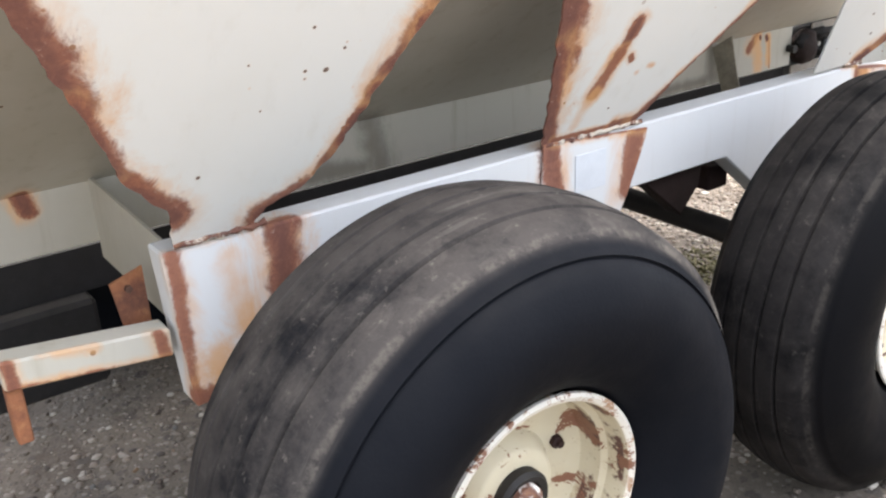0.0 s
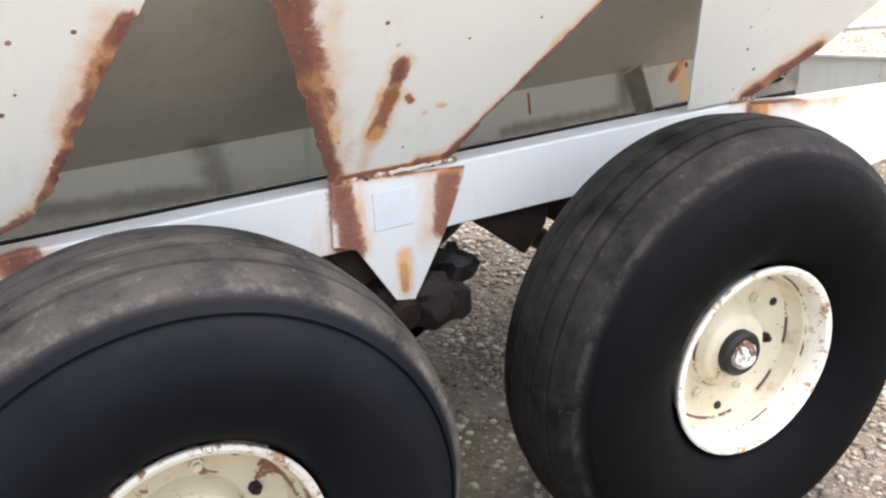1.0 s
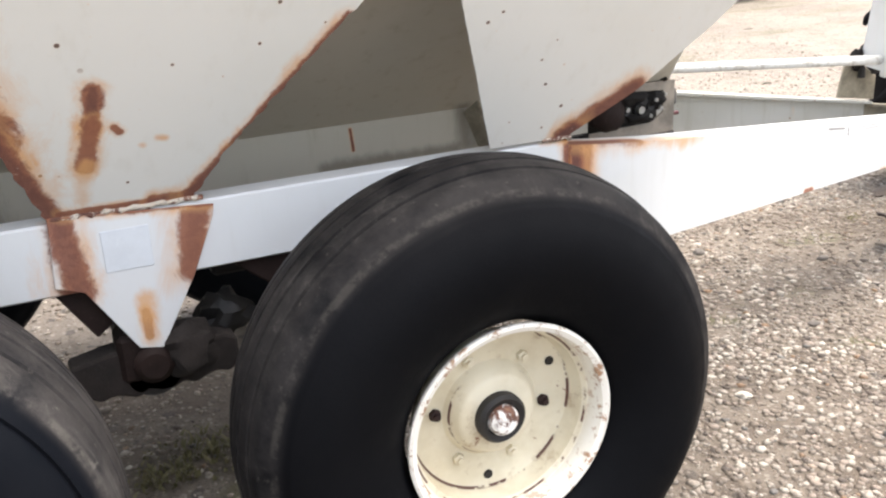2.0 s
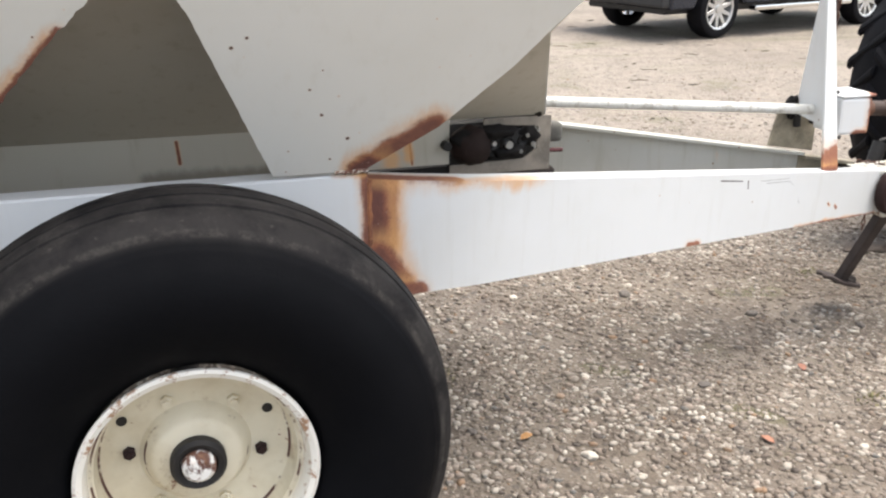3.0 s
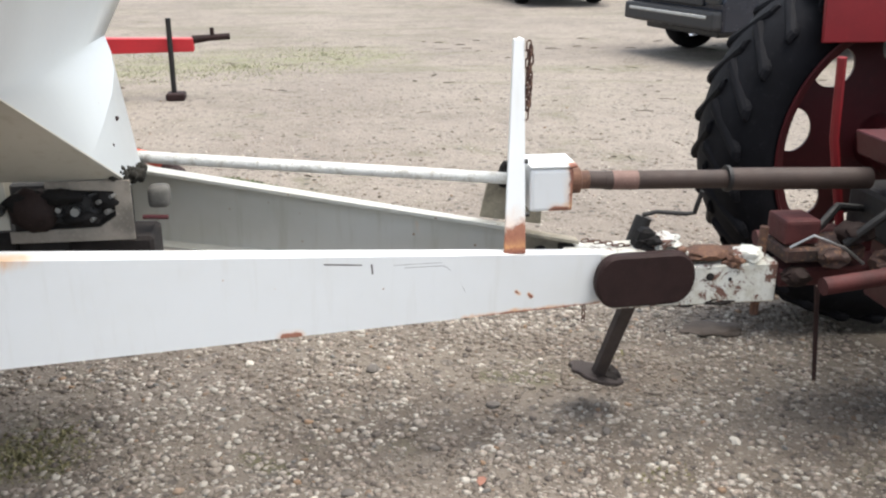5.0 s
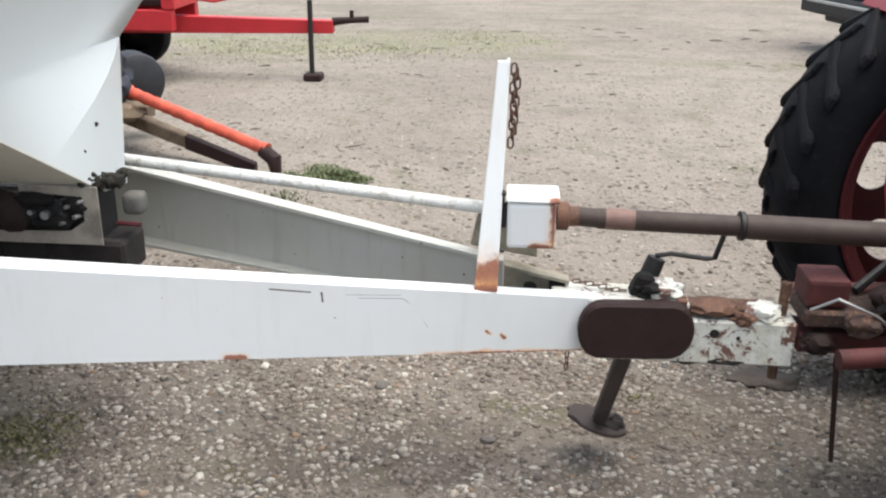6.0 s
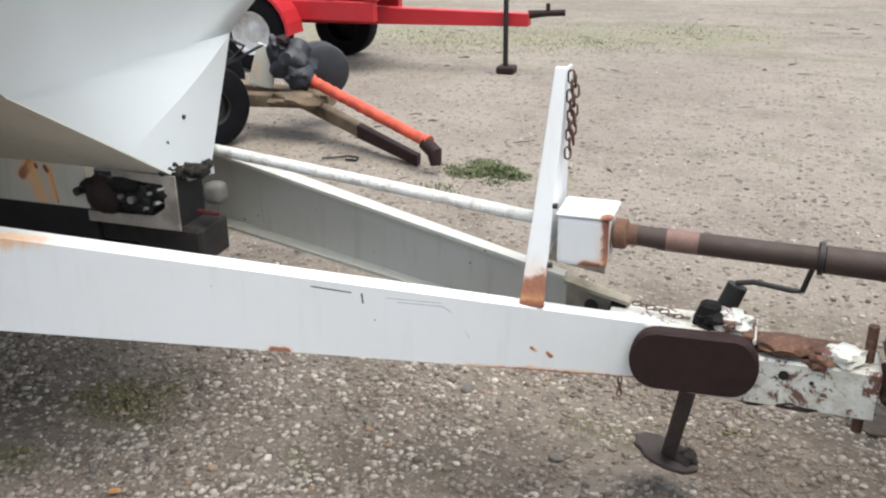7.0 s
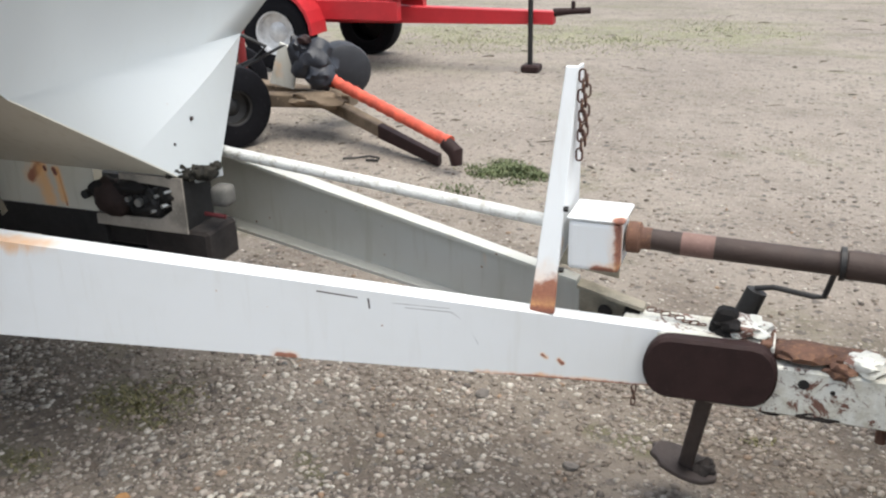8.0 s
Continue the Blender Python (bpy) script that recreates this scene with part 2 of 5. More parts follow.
def stone_mat(name="gravel_stone"):
    m = Mat(name, (0.21, 0.177, 0.147), 0.9)
    geo = m.t.nodes.new("ShaderNodeNewGeometry")
    rnd = geo.outputs["Random Per Island"]
    for lo, c in ((0.20, (0.34, 0.30, 0.255)), (0.38, (0.155, 0.127, 0.102)), (0.54, (0.27, 0.222, 0.184)), (0.70, (0.085, 0.070, 0.060)), (0.79, (0.42, 0.385, 0.33)), (0.93, (0.50, 0.46, 0.40)), (0.955, (0.25, 0.160, 0.100)), (0.975, (0.13, 0.125, 0.118))):
        m.mix(m.ramp(rnd, lo, lo + 0.01), c)
    m.mix(m.math("MULTIPLY", m.ramp(m.noise(60, 4), 0.45, 0.75), 0.35), (0.16, 0.132, 0.105))
    m.mix(m.math("MULTIPLY", m.ramp(m.noise(1.7, 5, 0.65, distort=0.5), 0.46, 0.62), 0.60), (0.115, 0.088, 0.068))
    m.mix(m.math("MULTIPLY", m.ramp(m.noise(2.6, 4, 0.6), 0.54, 0.66), 0.35), (0.33, 0.295, 0.250))
    m.bump(m.noise(160, 3), 0.4, 0.003)
    return m.done()


WHITE = (0.715, 0.728, 0.730)
GR = 0.587      # outward lean of the support panels per metre of height


def gp(x, z, out=0.0):
    """A point on the leaning plane of the support panels."""
    return (x, 0.49 - GR * (z - 0.94) - out, z)


M_BEAM = painted("white_beam_paint", WHITE, (
    ((0.600, 0.48, 0.96), (0.597, 0.48, 0.80), 0.026),
    ((-0.058, 0.48, 0.955), (-0.066, 0.48, 0.74), 0.031),
    ((-0.266, 0.48, 0.95), (-0.268, 0.48, 0.62), 0.014, 0.15),
    ((-0.24, 0.48, 0.942), (-0.06, 0.48, 0.945), 0.007, 0.1),
    ((-0.17, 0.48, 0.89), (-0.15, 0.48, 0.76), 0.014, -1), ((-0.21, 0.48, 0.70), (-0.19, 0.48, 0.66), 0.02, -1),
    ((-0.26, 0.49, 0.64), (-0.20, 0.49, 0.62), 0.022, 0.2), ((1.803, 0.495, 0.95), (1.806, 0.495, 0.62), 0.017, 0.6, 0.5), ((1.72, 0.49, 0.94), (1.79, 0.49, 0.938), 0.007, -1)), specks=0.2, grime=0.2)
M_TONGUE = painted("white_tongue_paint", WHITE, (
    ((1.850, 0.505, 0.90), (1.848, 0.505, 0.75), 0.024, 0.05, 0.45),
    ((1.822, 0.505, 0.95), (1.828, 0.505, 0.72), 0.027, 0.80, 0.30),
    ((1.828, 0.505, 0.72), (1.885, 0.505, 0.630), 0.031, 0.60, 0.35), ((1.83, 0.505, 0.62), (1.935, 0.505, 0.610), 0.021, 0.45, 0.5), ((3.60, 1.10, 0.68), (3.79, 1.09, 0.66), 0.014), ((3.70, 1.13, 0.60), (3.79, 1.12, 0.60), 0.02),
    ((1.82, 0.53, 0.920), (2.04, 0.540, 0.894), 0.020, 0.25, 0.6), ((2.02, 0.520, 0.898), (2.3, 0.600, 0.858), 0.016, -1),
    ((2.885, 0.745, 0.552), (2.925, 0.756, 0.549), 0.008, 0.1),
    ((3.4, 0.881, 0.514), (3.84, 1.010, 0.488), 0.006, 0.9),
    ((3, 0.777, 0.742), (3.1, 0.804, 0.726), 0.0022, 2), ((3.19, 0.828, 0.712), (3.33, 0.866, 0.7), 0.0010, 2),
    ((3.128, 0.811, 0.722), (3.13, 0.812, 0.697), 0.0028, 2), ((3.6, 0.945, 0.56), (3.61, 0.945, 0.55), 0.004), ((3.22, 0.837, 0.7), (3.335, 0.868, 0.69), 0.0007, 2), ((3.335, 0.868, 0.69), (3.375, 0.880, 0.655), 0.0006, 2), ((3.375, 0.880, 0.655), (3.4, 0.886, 0.6), 0.0006, 2), ((3.56, 0.929, 0.575), (3.57, 0.935, 0.565), 0.003, 0.3)), specks=0.4, grime=0.28)
M_PANEL = painted("white_panel_paint", (0.78, 0.78, 0.745), (
    (gp(-0.495, 1.40), gp(-0.425, 1.24), 0.032), (gp(-0.425, 1.24), gp(-0.343, 1.08), 0.020), (gp(-0.343, 1.08), gp(-0.27, 1.01), 0.028),
    (gp(0.178, 1.36), gp(0.08, 1.18), 0.022), (gp(0.08, 1.18), gp(0.0, 1.03), 0.013), (gp(-0.02, 1.0), gp(-0.10, 0.965), 0.026), (gp(0.062, 1.135), gp(0.04, 1.09), 0.017, 0.95), (gp(0.15, 1.29), gp(0.145, 1.27), 0.018, 0.9),
    (gp(0.43, 1.42), gp(0.51, 1.13), 0.040), (gp(0.49, 1.18), gp(0.585, 0.95), 0.021),
    (gp(0.692, 1.215), gp(0.682, 1.14), 0.013, 0.6), (gp(0.685, 1.15), gp(0.662, 1.06), 0.015, 0.0), (gp(0.665, 1.06), gp(0.645, 0.98), 0.008, -1), (gp(0.60, 0.955), gp(0.78, 0.952), 0.007, 0.1), (gp(0.78, 0.952), gp(0.89, 0.955), 0.012, 0.4),
    (gp(1.17, 1.31), gp(0.94, 1.05), 0.011), (gp(0.94, 1.04), gp(0.86, 0.955), 0.016),
    (gp(0.722, 1.135), gp(0.73, 1.125), 0.007, 0.0), (gp(0.80, 1.10), gp(0.815, 1.098), 0.005, -1), (gp(0.77, 1.09), gp(0.772, 1.088), 0.004, -1),
    (gp(1.79, 0.962), gp(1.940, 1.060), 0.027, 0.55, 0.6), (gp(1.775, 0.95), gp(1.80, 0.965), 0.024, 0.9, 0.5)), specks=1.0, grime=0.22)
M_HANGER = painted("white_hanger_paint", WHITE, (
    ((0.592, 0.478, 0.96), (0.612, 0.478, 0.79), 0.026, 0.35), ((0.868, 0.478, 0.93), (0.842, 0.478, 0.79), 0.027, 0.15),
    ((0.58, 0.478, 0.955), (0.90, 0.478, 0.93), 0.008, 0.2), ((0.732, 0.478, 0.715), (0.732, 0.478, 0.655), 0.008, 0.1), ((0.732, 0.478, 0.74), (0.732, 0.478, 0.65), 0.011, -1)), specks=0.4)
M_HOPPER = painted("cream_hopper_paint", (0.475, 0.45, 0.385), (
    ((1.385, 0.96, 0.930), (1.390, 0.96, 0.87), 0.0035), ((0.42, 0.96, 0.97), (0.45, 0.96, 0.83), 0.035, 3), ((0.02, 0.96, 0.86), (0.40, 0.96, 0.83), 0.020, 3), ((1.30, 0.96, 0.83), (1.70, 0.96, 0.83), 0.018, 3), ((1.73, 0.96, 0.95), (1.74, 0.96, 0.84), 0.025, 3), ((-0.398, 0.96, 0.945), (-0.39, 0.96, 0.91), 0.015),
    ((2.035, 0.96, 0.930), (2.05, 0.96, 0.82), 0.003, 0.2),
    ((1.965, 0.96, 0.94), (1.93, 0.96, 0.90), 0.014, 0.2), ((1.97, 0.96, 0.93), (1.985, 0.96, 0.83), 0.014, -1), ((2.03, 0.96, 0.93), (2.04, 0.96, 0.84), 0.008, -1), ((1.985, 0.96, 0.935), (1.988, 0.96, 0.928), 0.006, 0.9), ((2.02, 0.96, 0.93), (2.025, 0.96, 0.92), 0.007, 0.9)), specks=0.3, grime=0.75)
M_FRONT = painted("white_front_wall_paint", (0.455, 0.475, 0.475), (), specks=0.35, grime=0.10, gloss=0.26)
# far beam's inner side: white greyed to hold its shade, plus rust and grime
M_TONGUE_IN = painted("shade_grey_inner_beam_paint", (0.49, 0.488, 0.45), (((3.0, 1.33, 0.66), (3.02, 1.33, 0.655), 0.006), ((2.62, 1.44, 0.70), (2.66, 1.43, 0.69), 0.005), ((3.3, 1.25, 0.70), (3.31, 1.25, 0.66), 0.004)), specks=0.7, grime=0.75)
M_POST = painted("white_post_paint", WHITE, (
    ((3.52, 0.94, 0.70), (3.58, 0.95, 0.745), 0.032, 0.1), ((3.53, 0.94, 0.69), (3.60, 0.94, 0.69), 0.015, 0.5), ((3.60, 1.0, 0.86), (3.60, 1.0, 0.78), 0.008)), specks=0.3)
M_BOX = painted("white_gearbox_paint", WHITE, (
    ((3.735, 0.99, 0.95), (3.745, 1.0, 0.80), 0.016), ((3.68, 0.985, 0.80), (3.74, 1.0, 0.80), 0.012)), specks=0.5)
def peeling():
    m = Mat("peeling_white_paint", (0.74, 0.74, 0.71), 0.6)
    m.mix(m.math("MULTIPLY", m.ramp(m.noise(22, 6, 0.75), 0.50, 0.60), 0.55), (0.40, 0.37, 0.31))
    m.mix(m.ramp(m.noise(40, 6, 0.8), 0.62, 0.68), (0.20, 0.13, 0.09))
    m.bump(m.noise(60, 5, 0.75), 0.8, 0.012)
    return m.done()


M_SHAFT = peeling()
M_PTO = plain("brown_pto_tube", (0.044, 0.027, 0.021), 0.7, vary=0.45, scale=9, relief=0.3)
M_RUST = rusted("brown_rust", (0.15, 0.075, 0.048), (0.06, 0.032, 0.025))
M_RUST_ORANGE = rusted("orange_rust", (0.34, 0.135, 0.062), (0.13, 0.052, 0.036))
M_RUST_PALE = rusted("flaking_rust", (0.24, 0.105, 0.07), (0.10, 0.045, 0.035), flakes=(0.62, 0.56, 0.47), bare=0.50)
M_JACK = plain("dull_jack_steel", (0.050, 0.036, 0.031), 0.75, vary=0.6, scale=14, relief=0.4)
M_BROWN = plain("dark_brown_paint", (0.028, 0.0135, 0.0125), 0.7, vary=0.5, scale=10, spec=0.25)
M_CAP = rusted("chipped_cap_paint", (0.16, 0.075, 0.05), RUST_DARK, 0.7, flakes=(0.78, 0.77, 0.74), bare=0.48)
def scaling():
    m = Mat("scaly_white_paint", (0.66, 0.655, 0.60), 0.7)
    m.mix(m.math("MULTIPLY", m.ramp(m.noise(11, 6, 0.7), 0.45, 0.65), 0.6), (0.40, 0.37, 0.28))
    m.mix(m.ramp(m.noise(13, 7, 0.78, distort=0.7), 0.54, 0.58), (0.15, 0.075, 0.055))
    m.mix(m.ramp(m.noise(34, 6, 0.8, distort=0.5), 0.60, 0.64), (0.075, 0.045, 0.038))
    m.bump(m.noise(22, 6, 0.75), 0.7, 0.010)
    return m.done()


M_SCALE = scaling()


def rim_paint(name, wear):
    m = Mat(name, (0.66 - wear, 0.61 - wear, 0.48 - wear), 0.5)
    sep = m.t.nodes.new("ShaderNodeSeparateXYZ")
    m.t.links.new(m.co, sep.inputs[0])
    r = m.math("SQRT", m.math("ADD", m.math("MULTIPLY", sep.outputs[0], sep.outputs[0]), m.math("MULTIPLY", sep.outputs[2], sep.outputs[2])))
    m.mix(m.math("MULTIPLY", m.ramp(m.noise(7, 5), 0.4, 0.7), 0.6), (0.47, 0.40, 0.27))
    m.mix(m.math("MULTIPLY", m.ramp(m.noise(19, 6, 0.7), 0.56, 0.72), 0.55), (0.30, 0.21, 0.12))
    m.mix(m.ramp(r, 0.199, 0.206), (0.76 - wear, 0.74 - wear, 0.68 - wear))
    gaps = m.ramp(m.noise(13, 4, 0.7), 0.47, 0.54)
    for c, w in ((0.1975, 0.0028), (0.1825, 0.0030), (0.099, 0.0020)):
        ring = m.ramp(m.math("ABSOLUTE", m.math("SUBTRACT", r, c)), w * 0.5, w, 1.0, 0.0)
        m.mix(m.math("MULTIPLY", ring, gaps), RUST_DARK)
    m.mix(m.ramp(m.noise(13, 6, 0.75, distort=0.5), 0.66 - wear, 0.69 - wear), (0.19, 0.085, 0.050))
    m.mix(m.math("MULTIPLY", m.ramp(m.noise(23, 6, 0.8), 0.54, 0.60), m.ramp(r, 0.195, 0.21)), (0.34, 0.20, 0.12))
    m.bump(m.noise(60, 4), 0.2, 0.002)
    return m.done()


M_RIM = rim_paint("cream_rim_paint", 0.0)
M_RIM_WORN = rim_paint("rusty_cream_rim_paint", 0.11)
M_RUBBER = rubber("dusty_tyre_rubber", 0.85)
M_RUBBER_CLEAN = rubber("dark_tyre_rubber", 0.36, (0.0034, 0.0037, 0.0047))
M_LUG_RUBBER = plain("tractor_tyre_rubber", (0.0075, 0.0075, 0.0095), 0.75, vary=0.7, scale=5, spec=0.12)
M_BLACK = plain("greasy_black_iron", (0.011, 0.0098, 0.0095), 0.62, vary=0.6, scale=20)
M_GREASE = plain("greasy_drive_iron", (0.008, 0.0065, 0.006), 0.75, vary=0.7, scale=16, relief=0.5, spec=0.25)
M_GEAR = plain("oily_brown_iron", (0.021, 0.0115, 0.0095), 0.75, vary=0.8, scale=14, spec=0.25)
M_GEAR_RUST = rusted("greasy_rust", (0.070, 0.034, 0.026), (0.026, 0.018, 0.016), 0.8)
# near-black underside: the shade below the hopper put into the colour
M_SHADE_DARK = plain("shade_black_underside", (0.010, 0.009, 0.009), 0.9, vary=0.5, scale=9)
M_CHAIN = rusted("rusty_chain", (0.085, 0.048, 0.036))
M_TAN = plain("grubby_tan_paint", (0.31, 0.275, 0.21), 0.75, vary=0.8, scale=14, relief=0.3)
M_GRUBBY = plain("grubby_grey_paint", (0.27, 0.235, 0.195), 0.75, vary=0.85, scale=13, relief=0.3)
M_NOSE = plain("grubby_nose_paint", (0.115, 0.108, 0.096), 0.8, vary=0.9, scale=15, relief=0.4)
M_DIRT = plain("caked_grain_dirt", (0.034, 0.031, 0.025), 0.95, vary=0.8, scale=26, relief=1.0, spec=0.2)
M_GROUND = gravel_ground()
M_STONE = stone_mat()
# one tractor red in two tones: darkened for shade, brighter for the lit fender
M_RED = plain("shaded_red_tractor_paint", (0.060, 0.0045, 0.0065), 0.5, vary=0.45, scale=4)
M_FENDER = plain("lit_red_fender_paint", (0.21, 0.009, 0.013), 0.5, vary=0.35, scale=5)
M_BROWN_RED = plain("faded_red_iron", (0.075, 0.014, 0.013), 0.75, vary=0.8, scale=12, relief=0.4)
M_WAGON_RED = plain("red_wagon_paint", (0.48, 0.022, 0.03), 0.42, vary=0.3, scale=3)
M_ORANGE = plain("orange_plastic_guard", (0.62, 0.095, 0.050), 0.6, vary=0.75, scale=11, relief=0.4)
M_TIMBER = plain("weathered_timber", (0.17, 0.125, 0.084), 0.9, vary=1.0, scale=5, relief=0.5)
M_STEEL = plain("bare_steel", (0.45, 0.45, 0.44), 0.35, 0.85, vary=0.2)
M_ALLOY = plain("alloy_wheel", (0.60, 0.60, 0.60), 0.3, 0.8, vary=0.1)
M_TRUCK = plain("dark_blue_truck_paint", (0.014, 0.017, 0.027), 0.25, vary=0.15, scale=2, relief=0.02)
M_TRIM = plain("black_truck_trim", (0.02, 0.02, 0.022), 0.5, vary=0.2)
M_CHROME = plain("bright_chrome", (0.75, 0.75, 0.74), 0.15, 1.0, vary=0.05, relief=0.02)
M_DISC = plain("dull_silver_disc", (0.62, 0.62, 0.62), 0.45, 0.3, vary=0.5, scale=12)
M_GREY = plain("grey_primer", (0.42, 0.42, 0.40), 0.6, vary=0.35)


def leaf_mat(name, a, b):
    m = Mat(name, a, 0.7)
    geo = m.t.nodes.new("ShaderNodeNewGeometry")
    m.mix(geo.outputs["Random Per Island"], b)
    return m.done()


M_WEED = leaf_mat("weed_leaf", (0.062, 0.090, 0.030), (0.125, 0.135, 0.060))
M_OLIVE = leaf_mat("olive_weed_leaf", (0.105, 0.098, 0.040), (0.185, 0.160, 0.078))
M_DRY = leaf_mat("thin_dry_grass", (0.21, 0.22, 0.115), (0.33, 0.315, 0.215))


def glass_mat():
    m = bpy.data.materials.new("dark_window_glass")
    m.use_nodes = True
    b = m.node_tree.nodes["Principled BSDF"]
    b.inputs["Base Color"].default_value = (0.02, 0.025, 0.03, 1)
    b.inputs["Roughness"].default_value = 0.04
    return m


M_GLASS = glass_mat()


# ---- mesh tools ----
def box(bm, lo, hi, bevel=0.0, seg=1):
    vs = [bm.verts.new((x, y, z)) for x in (lo[0], hi[0]) for y in (lo[1], hi[1]) for z in (lo[2], hi[2])]
    fs = [bm.faces.new([vs[i] for i in f]) for f in ((0, 1, 3, 2), (4, 6, 7, 5), (0, 4, 5, 1), (2, 3, 7, 6), (0, 2, 6, 4), (1, 5, 7, 3))]
    if bevel:
        bmesh.ops.bevel(bm, geom=list({e for f in fs for e in f.edges}), offset=bevel, segments=seg, affect="EDGES", profile=0.6)
    return bm


def prism(bm, pts, depth, bevel=0.0):
    """A plate: the outline pts, pushed along the vector depth."""
    d = Vector(depth)
    a = [bm.verts.new(p) for p in pts]
    b = [bm.verts.new(Vector(p) + d) for p in pts]
    n = len(pts)
    fs = [bm.faces.new(a), bm.faces.new(b[::-1])]
    for i in range(n):
        fs.append(bm.faces.new((a[i], b[i], b[(i + 1) % n], a[(i + 1) % n])))
    bmesh.ops.recalc_face_normals(bm, faces=fs)
    if bevel:
        bmesh.ops.bevel(bm, geom=list({e for f in fs for e in f.edges}), offset=bevel, segments=1, affect="EDGES")
    return bm


def hull8(bm, near, far, bevel=0.0):
    """A bar between two outlines with the same number of corners."""
    a, b = [bm.verts.new(p) for p in near], [bm.verts.new(p) for p in far]
    n = len(a)
    fs = [bm.faces.new(a), bm.faces.new(b[::-1])] + [bm.faces.new((a[i], b[i], b[(i + 1) % n], a[(i + 1) % n])) for i in range(n)]
    bmesh.ops.recalc_face_normals(bm, faces=fs)
    if bevel:
        bmesh.ops.bevel(bm, geom=list({e for f in fs for e in f.edges}), offset=bevel, segments=1, affect="EDGES")
    return bm


def tube(bm, pts, r, seg=12, caps=True):
    """A round bar along pts; r is one radius, or one for each point."""
    pts = [Vector(p) for p in pts]
    rs = r if isinstance(r, (list, tuple)) else [r] * len(pts)
    rings = []
    for i, p in enumerate(pts):
        d = (pts[min(i + 1, len(pts) - 1)] - pts[max(i - 1, 0)]).normalized()
        u = d.orthogonal().normalized() if i == 0 else (u - d * u.dot(d)).normalized()
        v = d.cross(u)
        rings.append([bm.verts.new(p + (u * math.cos(k * math.tau / seg) + v * math.sin(k * math.tau / seg)) * rs[i]) for k in range(seg)])
    for a, b in zip(rings, rings[1:]):
        for k in range(seg):
            bm.faces.new((a[k], a[(k + 1) % seg], b[(k + 1) % seg], b[k]))
    if caps:
        bm.faces.new(rings[0][::-1])
        bm.faces.new(rings[-1])
    return bm


def lathe(bm, profile, seg=64, centre=(0, 0, 0), closed=False):
    """Turn a profile of (radius, y) round the y axis through centre."""
    c = Vector(centre)
    rings = []
    for r, y in profile:
        if r < 1e-6:
            rings.append([bm.verts.new(c + Vector((0, y, 0)))])
        else:
            rings.append([bm.verts.new(c + Vector((r * math.cos(k * math.tau / seg), y, r * math.sin(k * math.tau / seg)))) for k in range(seg)])
    pairs = list(zip(rings, rings[1:])) + ([(rings[-1], rings[0])] if closed else [])
    for a, b in pairs:
        for k in range(seg):
            f = [a[k % len(a)], a[(k + 1) % seg % len(a)], b[(k + 1) % seg % len(b)], b[k % len(b)]]
            f = list(dict.fromkeys(f))
            if len(f) > 2:
                bm.faces.new(f)
    bmesh.ops.recalc_face_normals(bm, faces=bm.faces)
    return bm


def part(name, bm, material, parent=None, label="", smooth=False, at=None, crease=38):
    """Link a bmesh as one mesh object under a thing or a part."""
    me = bpy.data.meshes.new(name)
    bm.to_mesh(me)
    bm.free()
    me.materials.append(material)
    if smooth:
        me.shade_smooth()
        me.set_sharp_from_angle(angle=radians(crease))
    ob = new(name, me)
    if at is not None:
        ob.matrix_world = at
    if parent:
        bpy.context.view_layer.update()
        ob.parent = parent
        ob.matrix_parent_inverse = parent.matrix_world.inverted()
    if label:
        ob["label"] = label
    return ob


def thing(name, at, label, category, group=""):
    ob = new(name)
    ob.location = at
    bpy.context.view_layer.update()
    return tagged(ob, label, category, group)


B = bmesh.new

# ---- ground ----
def ground_height(x, y):
    h = 0.0
    for wx, wy in ((0.134, 0.09), (1.32, 0.09), (0.134, 2.04), (1.32, 2.04)):
        h += 0.022 * math.exp(-((x - wx) ** 2 / 0.05 + (y - wy) ** 2 / 0.04))
    return h + 0.018 * noise.noise(Vector((x * 0.55, y * 0.55, 3.1))) + 0.008 * noise.noise(Vector((x * 2.3, y * 2.3, 7.7)))


def build_ground():
    def axis(lo, hi, step, far):
        a = [lo + step * k for k in range(int(round((hi - lo) / step)) + 1)]
        k = step
        left, right = [lo], [hi]
        while left[-1] > -far:
            k *= 1.35
            left.append(left[-1] - k)
            right.append(right[-1] + k)
        return left[:0:-1] + a + right[1:]
    xs, ys = axis(-2.5, 6.5, 0.06, 600), axis(-2.0, 6.0, 0.06, 600)
    verts, faces = [], []
    for y in ys:
        for x in xs:
            d = max(abs(x - 2) - 4.5, abs(y - 2) - 4, 0)
            verts.append((x, y, ground_height(x, y) / (1 + d * 0.2)))
    w = len(xs)
    for j in range(len(ys) - 1):
        for i in range(w - 1):
            faces.append((j * w + i, j * w + i + 1, (j + 1) * w + i + 1, (j + 1) * w + i))
    me = bpy.data.meshes.new("ground")
    me.from_pydata(verts, [], faces)
    me.materials.append(M_GROUND)
    me.shade_smooth()
    return tagged(new("ground", me), "pale tan dusty gravel yard with sparse weeds", "ground", kind="structure")


build_ground()


